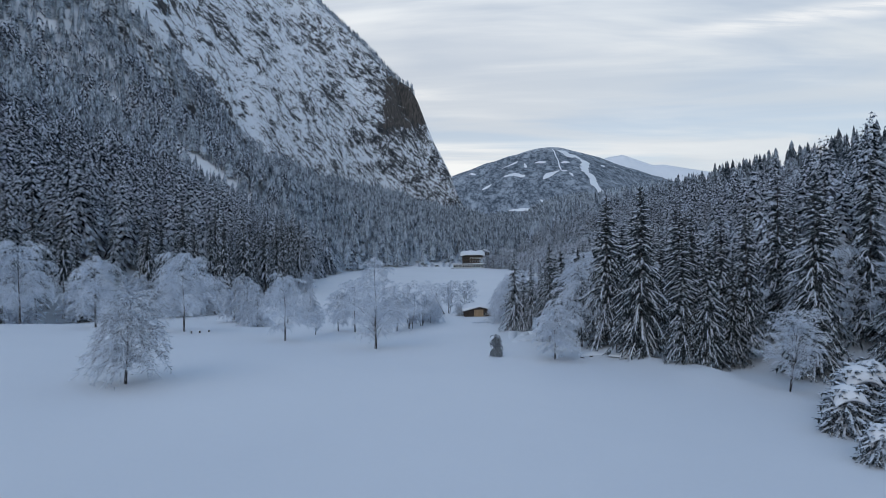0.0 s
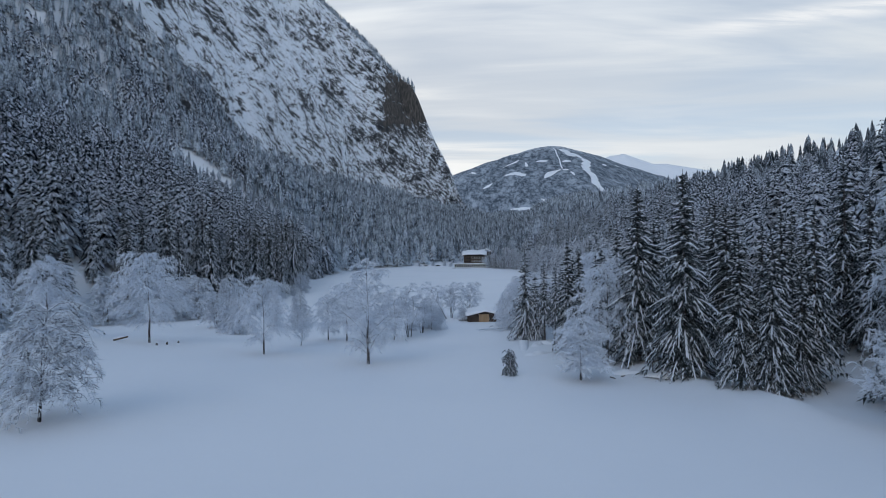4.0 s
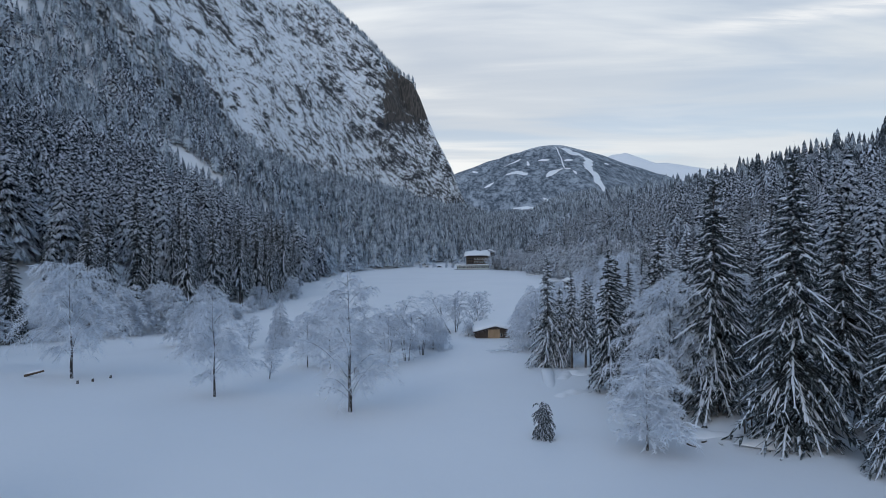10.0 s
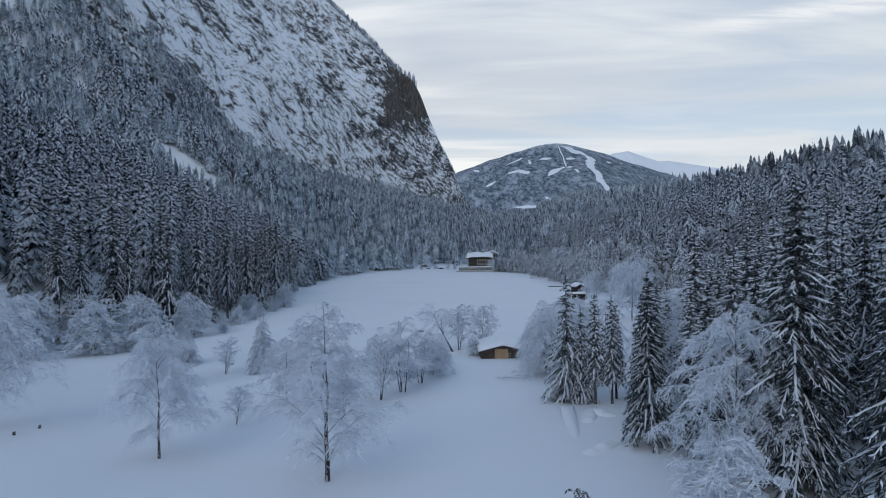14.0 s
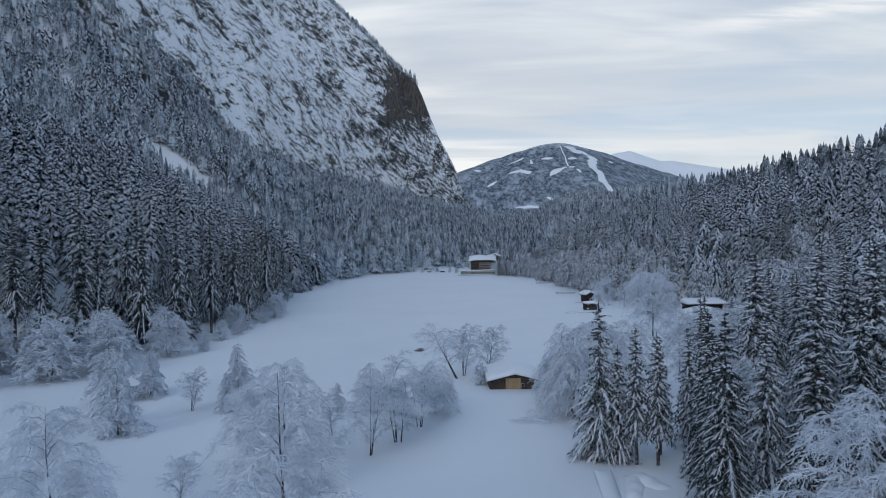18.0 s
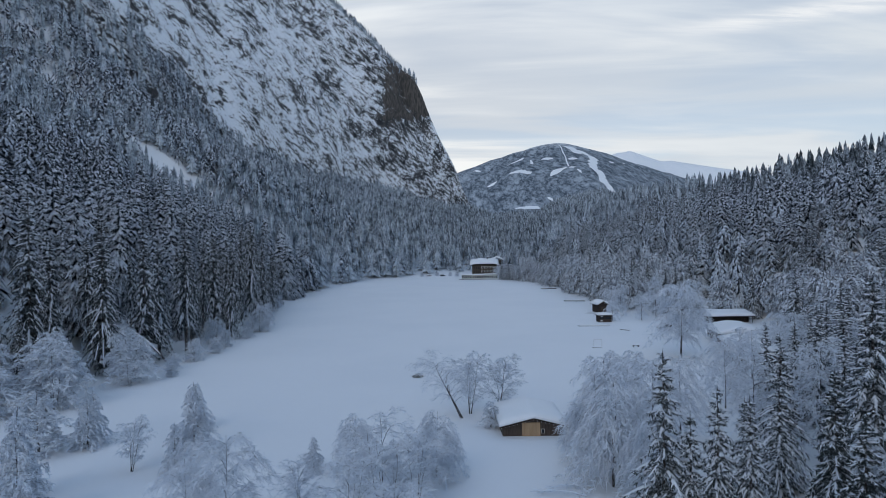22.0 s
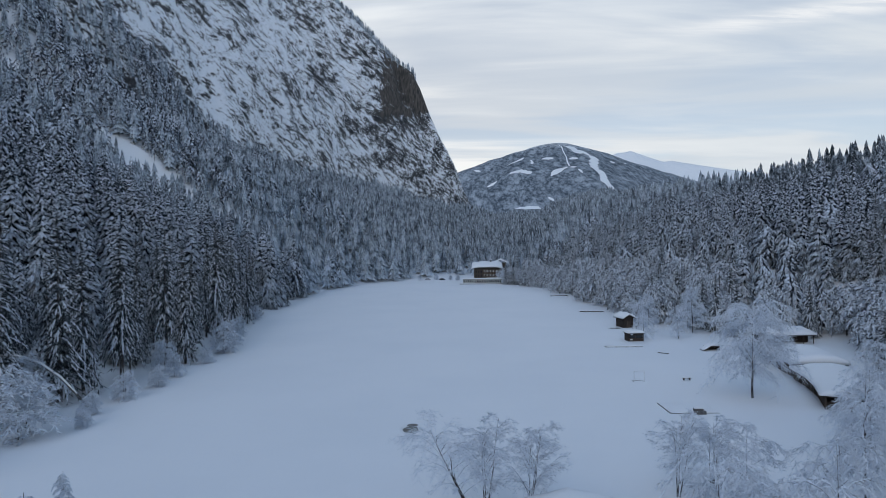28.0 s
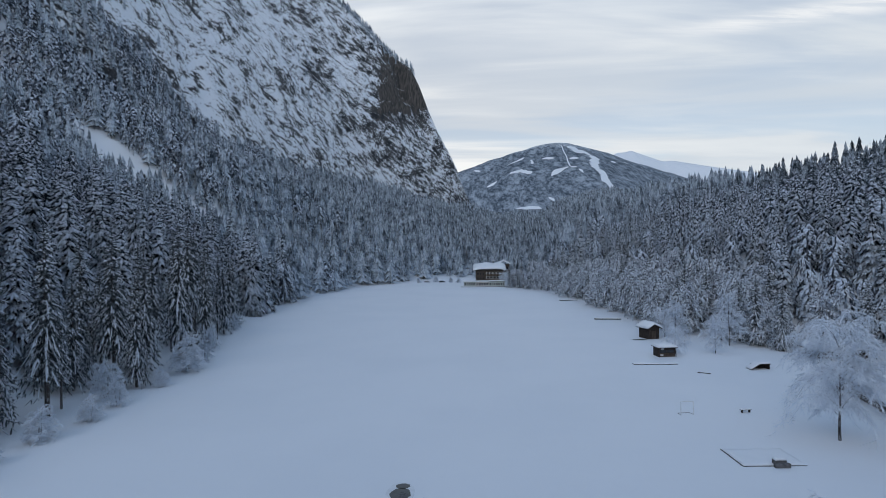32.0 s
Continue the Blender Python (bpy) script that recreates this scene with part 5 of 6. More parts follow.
# flat dark panels stand in for the shade inside the open hatches
part("hatch", box(-2.1, -0.3, -0.02, 0.055, 1.15, 1.95, 0.01), GLASS, kiosk, "serving hatch, its dark panel standing for the shaded opening")
part("hatch", box(0.2, 2.1, -0.02, 0.055, 1.15, 1.95, 0.01), GLASS, kiosk, "serving hatch, its dark panel standing for the shaded opening")
part("counter", box(-2.4, 2.4, -0.35, 0.0, 1.02, 1.1, 0.02), BALCONY, kiosk)
part("sign", box(-1.9, -1.0, -0.06, -0.03, 0.35, 0.8, 0.01), WHITE, kiosk, "small white notice board")
part("sign", box(-1.7, -0.9, -0.06, -0.03, 2.05, 2.45, 0.01), WHITE, kiosk, "small white notice board")
for x in (-2.45, 2.45):
    part("post", box(x - 0.07, x + 0.07, -0.6, -0.46, -0.1, 2.6), DARK_WOOD, kiosk)
part("roof", box(-2.9, 2.9, -0.8, 3.8, 2.6, 2.78, 0.03), DARK_WOOD, kiosk)
part("roof_snow", lumpy_sheet(-2.95, 2.95, -0.88, 3.85, 12, 9, lambda x, y: 2.785, lambda x, y: 0.85 - 0.03 * x * x, 3), CAP, kiosk, "thick rounded snow cushion")


# ---- jetties and small things on the ice ----
def jetty(at, length, wide, turn, label):
    j = tagged(empty("jetty", at, turn), label, "jetty", "jetties on the eastern shore")
    n = int(length / 0.5)
    for i in range(n):
        part("plank", box(i * 0.5 + 0.01, i * 0.5 + 0.48, -wide / 2, wide / 2, 0.28, 0.34), DARK_WOOD, j)
    for s in (-1, 1):
        part("beam", box(0, n * 0.5, s * (wide / 2 - 0.12) - 0.06, s * (wide / 2 - 0.12) + 0.06, 0.10, 0.28), DARK_WOOD, j)
    for i in range(0, n, 5):
        part("post", box(i * 0.5 + 0.1, i * 0.5 + 0.24, -wide / 2 - 0.15, -wide / 2 - 0.003, -0.4, 0.42), DARK_WOOD, j)
    part("deck_snow", lumpy_sheet(0, n * 0.5, -wide / 2 + 0.05, wide / 2, 14, 4, lambda x, y: 0.342, lambda x, y: 0.3, length), CAP, j, "rounded snow on the deck")
    return j


jetty((47.0, 338.6, 0.0), 9.0, 1.6, -0.12, "low dark wooden jetty under snow on the frozen lake")
jetty((47.5, 409.0, 0.0), 8.5, 1.6, 0.05, "low dark wooden jetty under snow on the frozen lake")
jetty((36.9, 260.6, -0.24), 9.6, 1.5, -0.03, "low dark wooden jetty under snow before the kiosk")
dock = tagged(empty("bathing_dock", (31.6, 199.9, 0.0)), "low angled bathing dock showing dark edges through the snow", "jetty")
part("edge_beam", prism([(0, -0.1), (7.6, -0.1), (7.6, 0.03), (0, 0.06)], -0.1, 0.05), STONE, dock)
part("edge_beam", box(-0.08, 0.06, 0.06, 6.0, -0.1, 0.08, 0.02), STONE, dock)
part("steps", box(3.5, 5.3, -0.75, -0.19, -0.05, 0.5, 0.05), STONE, dock)
part("steps", box(3.7, 5.1, -0.185, 0.6, 0.23, 0.72, 0.05), STONE, dock)
part("lying_snow", lumpy_sheet(3.7, 5.1, -0.18, 0.6, 6, 4, lambda x, y: 0.725, lambda x, y: 0.22, 2), CAP, dock)
part("deck_snow", lumpy_sheet(0.06, 7.6, 0.06, 5.8, 14, 10, lambda x, y: 0.02, lambda x, y: 0.16, 5), SNOW, dock)

goal = tagged(empty("goal_frame", (33.4, 221.4, 0.0), 0.1), "small frosted metal goal standing on the snow", "goal")
for x in (-1.0, 1.0):
    part("post", box(x - 0.05, x + 0.05, -0.05, 0.05, -0.2, 2.15, 0.015), WHITE, goal)
    part("stay", prism([(x - 0.03, 0.0), (x + 0.03, 0.0), (x + 0.03, 0.06), (x - 0.03, 0.06)], 0.055, 1.1), METAL, goal)
part("crossbar", box(-0.95, 0.95, -0.05, 0.05, 2.05, 2.15, 0.015), WHITE, goal)
part("ground_bar", box(-0.95, 0.95, 1.1, 1.18, 0.0, 0.07), METAL, goal)

bench = tagged(empty("bench", (42.9, 222.4, 0.0), 0.1), "dark wooden bench half buried in snow", "bench")
part("seat", box(-0.85, 0.85, -0.25, 0.25, 0.40, 0.47, 0.015), DARK_WOOD, bench)
for x in (-0.6, 0.6):
    part("leg", box(x - 0.06, x + 0.06, -0.2, 0.2, -0.1, 0.4), DARK_WOOD, bench)
part("lying_snow", lumpy_sheet(-0.83, 0.83, -0.22, 0.25, 8, 4, lambda x, y: 0.472, lambda x, y: 0.16, 2), CAP, bench)


def log(at, length, radius, turn, label, material=DARK_WOOD, rise=0.0):
    ob = tagged(empty("log", at, turn), label, "log")
    r = random.Random(int(abs(at[0] * 10)))
    pts = [(length * q, r.uniform(-0.1, 0.1), radius * 0.5 + rise * q * length) for q in (0, 0.3, 0.65, 1)]
    v, t = tube(pts, [radius, radius * 0.95, radius * 0.85, radius * 0.7], 7)
    child("trunk", tri_mesh("trunk", [tuple(p) for p in v], t, [material], flat=False), ob)
    s, u = tube([(p[0], p[1] + 0.02, p[2] + radius * 0.8) for p in pts], [radius * 0.3, radius * 0.75, radius * 0.7, radius * 0.3], 6)
    child("lying_snow", tri_mesh("lying_snow", [tuple(p) for p in s], u, [CAP], flat=False), ob)
    return ob


log((47.2, 251.2, 0.0), 2.6, 0.14, -0.6, "dark log lying on the snow near the kiosk")
log((-48.3, 97.6, ground_z(-48.3, 97.6)), 1.9, 0.15, 0.5, "broken brown log sticking out of the meadow snow", BALCONY, 0.2)
for x, y in ((-41.1, 95.7), (-40.5, 97.5), (-40.1, 100.3)):
    s = tagged(empty("stump", (x, y, ground_z(x, y))), "small dark stump poking through the meadow snow", "stump", "stumps on the meadow")
    v, t = tube([(0, 0, -0.2), (0.02, 0, 0.2), (0.05, 0.03, 0.34)], [0.15, 0.13, 0.1], 7)
    child("trunk", tri_mesh("trunk", [tuple(p) for p in v], t, [BARK], flat=False), s)
    c, u = tube([(0.04, 0.02, 0.34), (0.05, 0.03, 0.46)], [0.13, 0.05], 7)
    child("lying_snow", tri_mesh("lying_snow", [tuple(p) for p in c], u, [CAP], flat=False), s)
for x, y, w in ((17.8, 78.2, 0.8), (19.2, 78.8, 0.6), (20.4, 77.8, 0.7), (21.2, 79.2, 0.6)):
    log((x, y, ground_z(x, y)), w, 0.09, x, "snowy branch pile at the forest edge")
rail = tagged(empty("handrail", (23.0, 79.6, ground_z(24, 80.5)), 0.65), "short weathered wooden handrail in the snow", "fence")
for i in range(4):
    part("post", box(i * 1.15, i * 1.15 + 0.1, -0.05, 0.05, -0.3, 0.75 + 0.05 * i), PLANK, rail)
part("rail", prism([(-0.1, 0.75), (3.7, 0.9), (3.7, 0.99), (-0.1, 0.84)], -0.14, -0.055), PLANK, rail)

# open slush where the inflow thaws the ice
hole = tagged(empty("ice_hole", (-8.8, 193.0, 0.0)), "round dark thawed hole in the lake ice with wet slush", "ice hole")
r = random.Random(7)


def slush(name, cx, cy, rx, ry, z, material, label):
    """A flat ragged round patch just over the ice."""
    ring = [(1 + 0.14 * r.random()) for _ in range(24)]
    v = [(cx, cy, z)] + [(cx + rx * q * math.cos(i * 0.2618), cy + ry * q * math.sin(i * 0.2618), z) for i, q in enumerate(ring)]
    return child(name, tri_mesh(name, v, [(0, i + 1, (i + 1) % 24 + 1) for i in range(24)], [material]), hole, label)


slush("wet_rim", 0.0, 0.6, 1.5, 2.5, 0.03, WET_SNOW, "grey soaked snow")
slush("water", 0.0, 0.0, 1.1, 1.45, 0.045, SLUSH, "dark open water")
slush("water", 0.15, 2.1, 0.75, 0.7, 0.045, SLUSH, "dark open water")
slush("ice_floe", 0.3, -0.25, 0.5, 0.85, 0.06, STONE, "grey sheet of thin ice")

# ---- the curved bathing pavilion and the long shed behind it ----
pavilion = tagged(empty("bathing_pavilion", (0, 0, 0)), "dark curved bathing pavilion with stepped snow-laden roofs", "pavilion")


def along(line, s, d):
    """The point s metres along a bent line and d metres to its left, with the corners rounded."""
    n = len(line)
    seg = [math.dist(line[i], line[i + 1]) for i in range(n - 1)]
    total = sum(seg)
    u = max(0.0, min(1.0, s / total))
    k = u * (n - 1)
    ks = [sum(seg[:i]) / total for i in range(n)]

    def at(q):
        return Vector((float(np.interp(q, ks, [p[0] for p in line])), float(np.interp(q, ks, [p[1] for p in line]))))

    p = (at(max(0, u - 0.06)) + 2 * at(u) + at(min(1, u + 0.06))) / 4
    t = (at(min(1, u + 0.15)) - at(max(0, u - 0.15))).normalized()
    p = p + t * (s - u * total)
    return p.x - t.y * d, p.y + t.x * d


def bent(bm, line):
    for v in bm.verts:
        v.co.x, v.co.y = along(line, v.co.x, v.co.y)
    return bm


BAYS = ((((66.8, 238.0), (65.2, 230.5), (63.9, 223.4)), 2.5, 9.5, 0.3), (((63.2, 222.2), (61.6, 214.5), (59.2, 207.5), (56.2, 201.0)), 2.0, 9.0, -0.1))
for i, (line, h, back, lift) in enumerate(BAYS):
    L = sum(math.dist(p, q) for p, q in zip(line, line[1:]))
    bay = part("bay", bent(lumpy_sheet(0, L, 0.4, back, 16, 4, lambda x, y: -0.2, lambda x, y, h=h: h + 0.16, 0), line), DARK_WOOD, pavilion, "dark boarded curved wall")
    n = int(L / 1.3)
    for k in range(n + 1):
        part("post", bent(box(L * k / n - 0.07, L * k / n + 0.07, 0.08, 0.3, -0.2, h), line), PLANK, bay)
    for k in range(n):
        part("panel", bent(box(L * k / n + 0.1, L * (k + 1) / n - 0.1, 0.2, 0.36, 0.1, h - (0.15 if k % 3 else 0.6)), line), DARK_WOOD if k % 4 else PLANK, bay)
    part("roof", bent(lumpy_sheet(-0.2, L + 0.3, -0.55, back + 0.5, 16, 4, lambda x, y, h=h: h + 0.02, lambda x, y: 0.2, 0), line), DARK_WOOD, bay)
    part("roof_snow", bent(lumpy_sheet(-0.3, L + 0.4, -0.7, back + 0.7, 20, 12, lambda x, y, h=h: h + 0.23, lambda x, y, b=back, q=lift: 0.62 + (0.85 + q) * math.sin(max(0.0, min(1.0, y / b)) * 2.7), i + 2), line), CAP, bay, "smooth thick roof snow")
shed = tagged(empty("long_shed", (84.6, 262.0, 0.0), 0.02), "long low timber shed under an even slab of snow", "shed")
part("wall", box(-6.3, 6.3, 1.96, 5.0, -0.3, 2.1), DARK_WOOD, shed)
for i in range(6):
    part("post", box(-6.4 + i * 2.52, -6.25 + i * 2.52, -0.5, -0.35, -0.3, 2.1), DARK_WOOD, shed)
for i in range(18):
    part("plank", box(-6.3 + i * 0.7 + 0.01, -6.3 + i * 0.7 + 0.69, 1.9, 1.955, 0.0, 2.05), DARK_WOOD, shed)
part("roof", box(-6.8, 6.8, -0.9, 5.7, 2.1, 2.28, 0.03), DARK_WOOD, shed)
part("roof_snow", lumpy_sheet(-6.9, 6.9, -1.0, 5.8, 22, 8, lambda x, y: 2.285, lambda x, y: 0.8 + 0.16 * (y + 1), 6), CAP, shed)
lean = tagged(empty("shelter", (61.2, 253.2, -0.1), 0.1, 0.85), "low open shelter with a dark inside under drifted snow", "shelter")
part("back_wall", box(-1.6, 2.2, 1.9, 2.05, -0.1, 1.35), DARK_WOOD, lean)
part("side_wall", box(2.05, 2.2, 0.0, 1.89, -0.1, 1.35), DARK_WOOD, lean)
part("roof", prism([(-2.6, 0.15), (-0.4, 1.35), (2.4, 1.4), (2.4, 1.5), (-0.4, 1.46), (-2.6, 0.26)], -0.2, 2.2), DARK_WOOD, lean)
part("roof_snow", lumpy_sheet(-2.6, 2.5, -0.1, 2.3, 12, 6, lambda x, y: 1.505 if x > -0.4 else 1.5 + (x + 0.4) * 0.555, lambda x, y: 0.45, 3), CAP, lean)


# ---- the lakeside hotel ----
def window_row(parent, x0, x1, n, y, z0, z1, frame=WHITE, gap=0.35):
    w = (x1 - x0) / n
    for i in range(n):
        a, b = x0 + i * w + gap / 2, x0 + (i + 1) * w - gap / 2
        q = part("window", box(a, b, y - 0.06, y - 0.005, z0, z1, 0.015), frame, parent)
        m = (a + b) / 2
        for c, d in ((a + 0.08, m - 0.03), (m + 0.03, b - 0.08)):
            part("pane", box(c, d, y - 0.075, y - 0.061, z0 + 0.08, z1 - 0.08), GLASS, q)


hotel = tagged(empty("lakeside_hotel", (21.8, 514.0, 0.0), -0.06), "brown timber alpine hotel with balconies and deep roof snow", "hotel")
body = part("main_body", box(-9.0, 9.0, 0.0, 15.0, -0.5, 3.6), RENDERED, hotel, "pale plastered ground floor")
upper = part("upper_floors", prism([(-9.0, 3.604), (9.0, 3.604), (9.0, 10.5), (-9.0, 10.5)], 0.0, 15.0), HOTEL_WOOD, hotel, "brown timbered upper storeys")
window_row(body, -8.6, 8.6, 7, 0.0, 0.7, 2.9)
for z in (3.8, 6.6):
    bal = part("balcony", box(-2.5, 8.9, -1.6, -0.004, z, z + 0.16), BALCONY, hotel)
    for i in range(38):
        part("board", box(-2.5 + i * 0.3, -2.24 + i * 0.3, -1.62, -1.56, z + 0.17, z + 1.1), BALCONY, bal)
    part("handrail", box(-2.5, 8.9, -1.64, -1.5, z + 1.11, z + 1.2), BALCONY, bal)
    part("rail_snow", lumpy_sheet(-2.5, 8.9, -1.66, -1.48, 18, 2, lambda x, y, z=z: z + 1.203, lambda x, y: 0.14, 3), CAP, bal)
    part("plaster_panel", box(-2.4, 8.8, -0.032, -0.003, z + 0.18, z + 2.45), RENDERED, upper, "pale plastered wall behind the balcony")
    window_row(upper, -2.2, 8.6, 5, 0.0, z + 0.35, z + 2.2, BALCONY, 0.7)
window_row(upper, -8.4, -3.2, 3, 0.0, 4.4, 5.7, BALCONY, 0.7)
window_row(upper, -8.4, -3.2, 3, 0.0, 7.2, 8.5, BALCONY, 0.7)


def hotel_roof(x, y):
    return 13.4 - 0.27 * abs(y - 7.2) - 0.22 * max(0.0, abs(x) - 6.5)


part("roof", lumpy_sheet(-10.6, 10.4, -1.9, 16.6, 14, 10, lambda x, y: hotel_roof(x, y) - 0.3, lambda x, y: 0.28, 1), DARK_WOOD, hotel)
part("roof_snow", lumpy_sheet(-10.7, 10.5, -2.0, 16.7, 18, 14, hotel_roof, lambda x, y: 1.5 + 0.3 * math.sin(x * 0.7) * math.cos(y * 0.4), 8), CAP, hotel, "thick sagging roof snow")
chim = part("chimney", box(2.0, 3.0, 6.0, 7.0, 12.0, 15.8, 0.04), STONE, hotel)
part("lying_snow", lumpy_sheet(1.9, 3.1, 5.9, 7.1, 5, 5, lambda x, y: 15.8, lambda x, y: 0.4, 2), CAP, chim)
annex = tagged(empty("restaurant_annex", (12.2, 508.6, 0.0), -0.06), "low glazed restaurant pavilion with pale green panels beside the hotel", "restaurant")
hall = part("hall", box(-7.2, 0.2, 0.0, 6.0, -0.5, 3.0), GREEN, annex)
window_row(hall, -7.0, 0.0, 5, 0.0, 1.0, 2.6, WHITE, 0.3)
ver = part("veranda", box(0.4, 8.5, -1.4, 3.0, -0.5, 3.1), RENDERED, annex)
window_row(ver, 0.6, 8.4, 5, -1.4, 0.9, 2.6, WHITE, 0.3)
long_v = part("veranda", box(8.7, 18.6, -1.0, 5.0, -0.5, 3.2), GREEN, annex)
window_row(long_v, 8.9, 18.5, 7, -1.0, 0.9, 2.6, WHITE, 0.3)
for x0, x1, y0, y1, z in ((-7.5, 0.3, -0.4, 6.2, 3.0), (0.3, 8.6, -1.8, 3.2, 3.1), (8.6, 18.9, -1.4, 5.0, 3.2)):
    part("roof", box(x0, x1, y0, y1, z + 0.004, z + 0.2, 0.03), DARK_WOOD, annex)
    part("roof_snow", lumpy_sheet(x0 - 0.1, x1 + 0.05, y0 - 0.1, y1, 12, 8, lambda x, y, z=z: z + 0.203, lambda x, y: 0.6, 2), CAP, annex)
deck = part("terrace", box(-9.0, 20.0, -3.2, -1.9, -0.3, 0.35, 0.03), STONE, annex)
part("deck_snow", lumpy_sheet(-8.9, 19.9, -3.1, -1.95, 24, 4, lambda x, y: 0.352, lambda x, y: 0.25, 2), CAP, deck)
house = tagged(empty("guest_house", (33.5, 546.0, 3.0), -0.1), "second timber guest house with a snowy gable roof behind the hotel", "house")
part("wall", box(-4.2, 4.2, 0.0, 10.0, -3.5, 9.6), HOTEL_WOOD, house)
window_row(house, -3.6, 3.6, 3, 0.0, 6.2, 7.8, BALCONY, 0.8)
window_row(house, -3.6, 3.6, 3, 0.0, 2.8, 4.4, BALCONY, 0.8)
part("roof", prism([(-5.2, 9.3), (0, 11.6), (5.2, 9.3), (5.2, 9.5), (0, 11.8), (-5.2, 9.5)], -1.2, 11.2), DARK_WOOD, house)
part("roof_snow", lumpy_sheet(-5.3, 5.3, -1.3, 11.3, 12, 10, lambda x, y: 11.81 - 0.442 * min(abs(x), 5.2), lambda x, y: 1.1, 5), CAP, house)


# ---- parked vehicles at the head of the lake ----
def car(x, y, turn, paint, label):
    ob = tagged(empty("car", (x, y, ground_z(x, y) - 0.08), turn), label, "car", "parked cars at the head of the lake")
    side = [(-2.1, 0.3), (2.1, 0.3), (2.15, 0.75), (1.2, 0.95), (0.75, 1.42), (-1.3, 1.46), (-1.95, 1.0), (-2.15, 0.9)]
    b = prism(side, -0.85, 0.85)
    bmesh.ops.bevel(b, geom=list(b.edges), offset=0.06, segments=2, affect="EDGES")
    part("body", b, paint, ob)
    for s in (-1, 1):
        part("side_window", prism([(1.0, 0.97), (0.7, 1.36), (-1.2, 1.38), (-1.6, 1.0)], s * 0.856, s * 0.87), GLASS, ob)
        for wx in (-1.3, 1.3):
            v, t = tube([(wx, s * 0.66, 0.33), (wx, s * 0.88, 0.33)], [0.33, 0.33], 12)
            child("wheel", tri_mesh("wheel", [tuple(p) for p in v], t, [RUBBER]), ob)
    part("roof_snow", lumpy_sheet(-1.6, 0.9, -0.8, 0.8, 8, 5, lambda x, y: 1.45, lambda x, y: 0.4, 2), CAP, ob)
    part("bonnet_snow", lumpy_sheet(0.95, 2.1, -0.8, 0.8, 5, 5, lambda x, y: 0.88, lambda x, y: 0.3, 3), CAP, ob)
    return ob


car(-9.6, 557, 0.25, PAINT_DARK, "dark parked car capped with snow")
car(-20.5, 559, 0.1, METAL, "grey parked car capped with snow")

# ---- the birch bent over at the western shore ----
bent_tree = tagged(empty("bent_birch", (-63.4, 205.4, 0.0)), "thin birch bent in a low arch by its load of snow", "tree")
arch = [(0, 0, -0.3), (-2.6, 0.3, 2.6), (-5.4, 0.4, 5.4), (-8.6, 0.2, 7.8), (-12.2, -0.2, 9.2), (-15.8, -0.6, 9.4), (-18.6, -0.9, 8.4)]
v, t = tube(arch, [0.2, 0.17, 0.14, 0.12, 0.09, 0.06, 0.02], 6)
child("trunk", tri_mesh("trunk", [tuple(p) for p in v], t, [BIRCH], flat=False), bent_tree)
v, t = tube([(x, y, z + 0.2) for x, y, z in arch[1:]], [0.12, 0.2, 0.2, 0.18, 0.14, 0.05], 6)
child("lying_snow", tri_mesh("lying_snow", [tuple(p) for p in v], t, [CAP], flat=False), bent_tree)
r = random.Random(19)
v, t = [], []
for i in range(160):
    k = r.uniform(1.2, 5.95)
    p = Vector(arch[int(k)]).lerp(Vector(arch[int(k) + 1]), k % 1)
    d = Vector((r.uniform(-1, 0.4), r.uniform(-1, 1), r.uniform(-1.6, 0.3))) * r.uniform(0.4, 1.1)
    a, b = tube([p, p + d * 0.6, p + d + Vector((0, 0, -0.3))], [0.05, 0.04, 0.015], 3)
    t += [tuple(q + len(v) for q in f) for f in b]
    v += [tuple(q) for q in a]
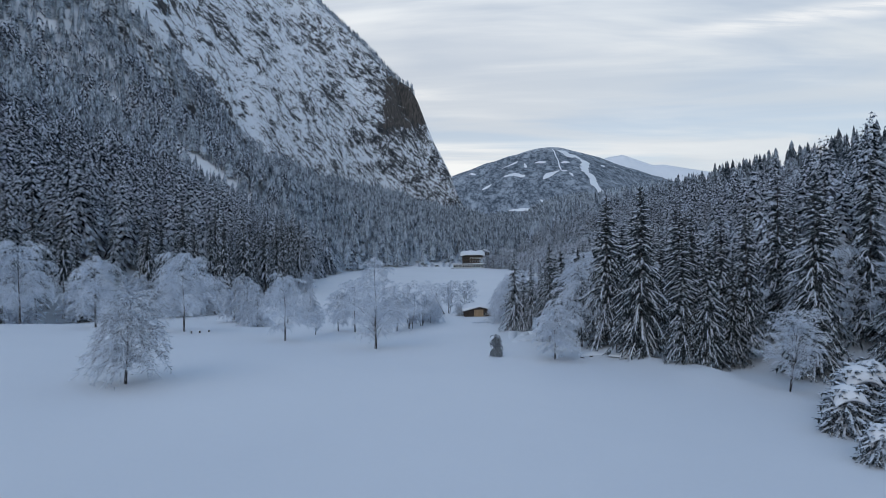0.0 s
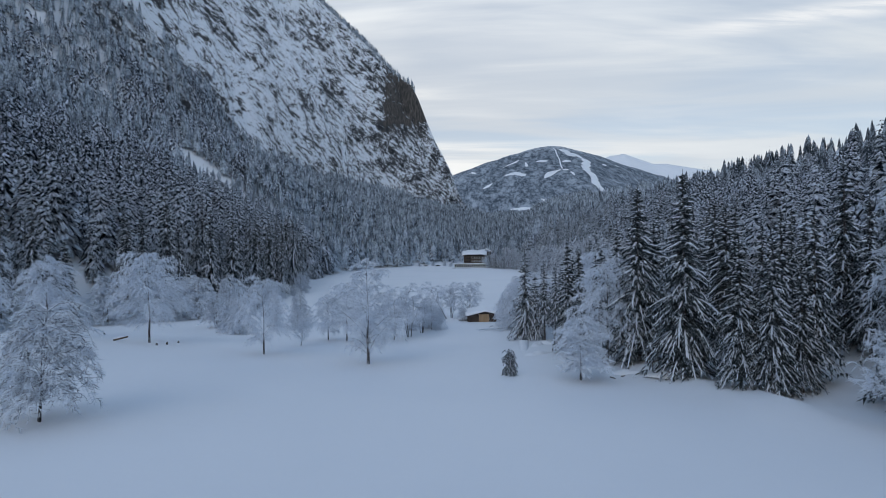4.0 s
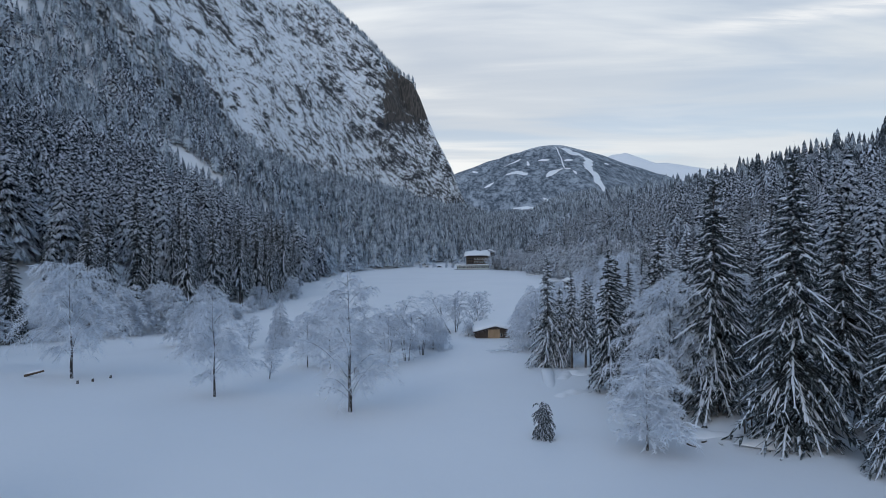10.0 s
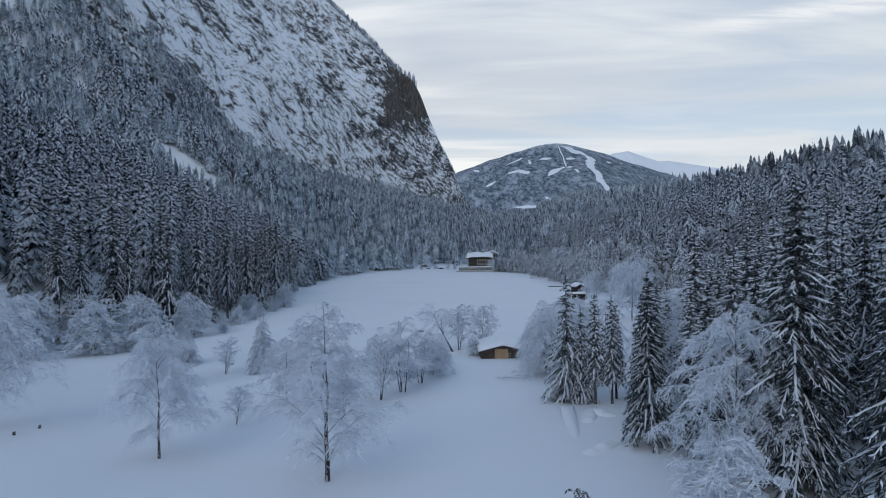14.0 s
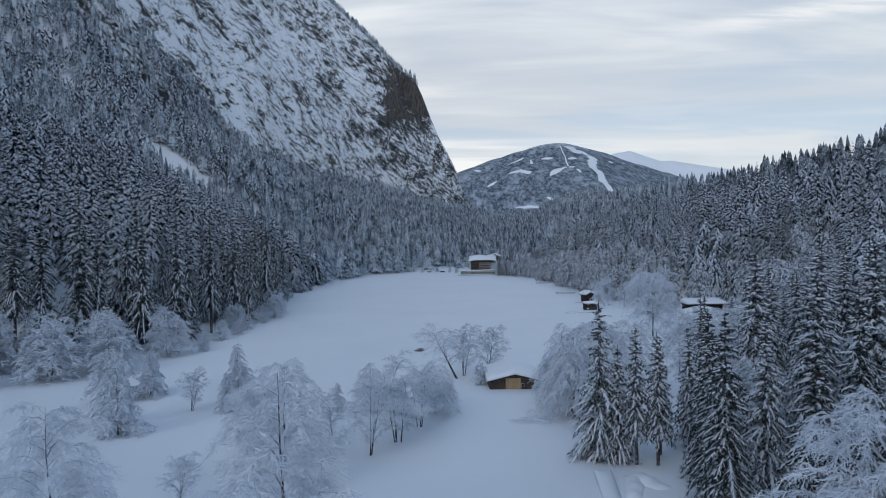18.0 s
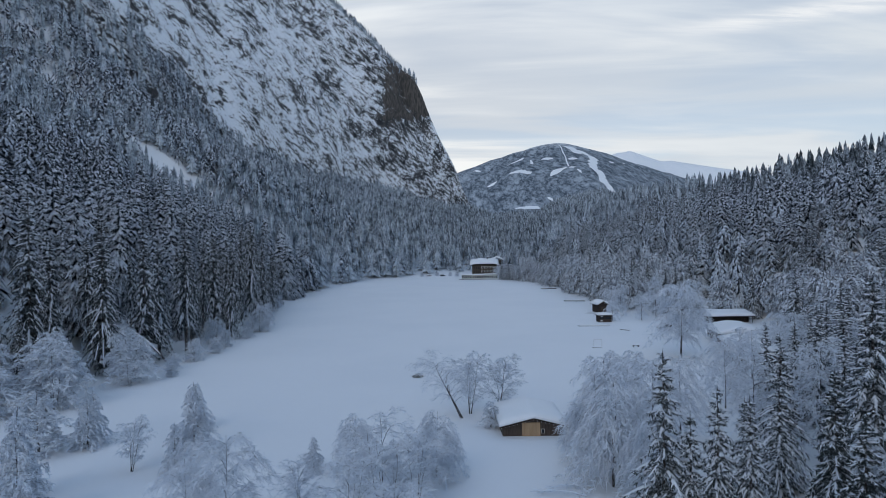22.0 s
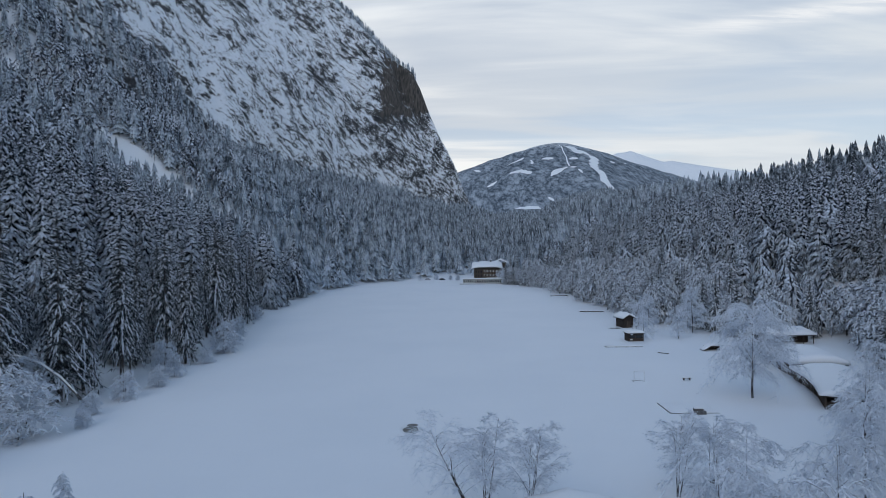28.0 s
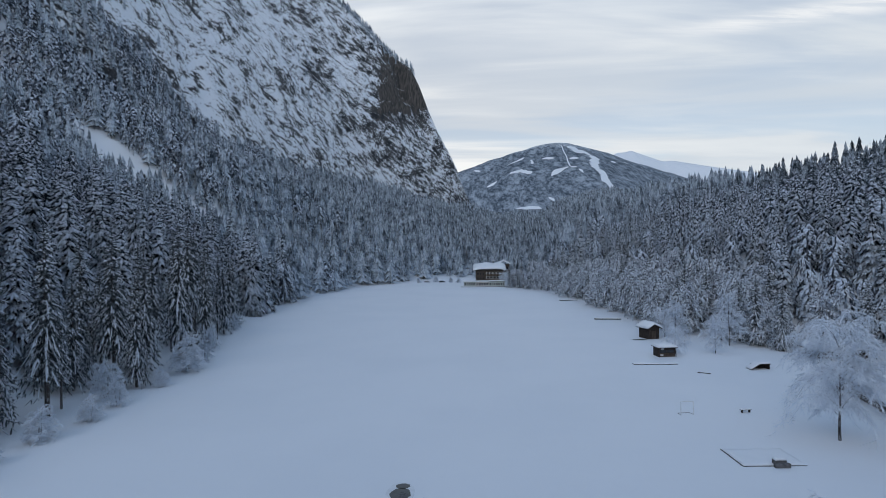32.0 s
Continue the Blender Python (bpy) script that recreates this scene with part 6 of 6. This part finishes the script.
tagged(child("twigs", tri_mesh("twigs", v, t, [TWIGS_WHITE]), bent_tree), kind="stuff")

# ---- ridges of pushed snow and fallen branches beside the path to the cabin ----
for x, y, w, l, a in ((11.9, 107.0, 1.6, 17.0, -0.12), (14.6, 111.0, 1.8, 7.0, -0.3), (16.6, 112.6, 2.2, 5.0, 0.4), (12.6, 98.5, 2.0, 6.0, -0.7), (20.5, 80.6, 2.6, 5.0, 1.2), (24.0, 77.0, 2.4, 5.5, 1.0)):
    drift = tagged(empty("snow_drift", (x, y, ground_z(x, y) - 0.12), a), "low soft ridge of drifted snow at the forest edge", "snow drift", "snow drifts by the path")
    part("snow", lumpy_sheet(-w / 2, w / 2, -l / 2, l / 2, 6, 16, lambda x, y: 0.0, lambda x, y, w=w, l=l: 0.12 + 0.5 * max(0.0, 1 - (2 * x / w) ** 2) * max(0.0, 1 - (2 * y / l) ** 2) * (0.8 + 0.2 * math.sin(3 * y)), x), SNOW, drift)
for x, y, a in ((12.2, 136.2, 3.3), (11.0, 133.8, 3.0)):
    fallen = tagged(empty("fallen_branch", (x, y, ground_z(x, y)), a), "low fallen branch covered with frost on the snow", "branch", "fallen branches by the path")
    r = random.Random(int(y * 10))
    v, t = tube([(0, 0, 0.1), (1.6, 0.2, 0.5), (3.4, -0.1, 0.45), (5.0, 0.2, 0.15)], [0.09, 0.07, 0.05, 0.02], 5)
    child("stem", tri_mesh("stem", [tuple(p) for p in v], t, [TWIGS], flat=False), fallen)
    v, t = [], []
    for i in range(70):
        u = r.uniform(0.6, 4.9)
        p = Vector((u, 0.1, 0.45 - 0.05 * abs(u - 2.4)))
        d = Vector((r.uniform(0.2, 1.0), r.uniform(-0.9, 0.9), r.uniform(-0.3, 0.45))) * r.uniform(0.3, 0.9)
        a3, b3 = tube([p, p + d * 0.6, p + d], [0.03, 0.028, 0.01], 3)
        t += [tuple(q + len(v) for q in f) for f in b3]
        v += [tuple(q) for q in a3]
    tagged(child("twigs", tri_mesh("twigs", v, t, [TWIGS_WHITE]), fallen), kind="stuff")
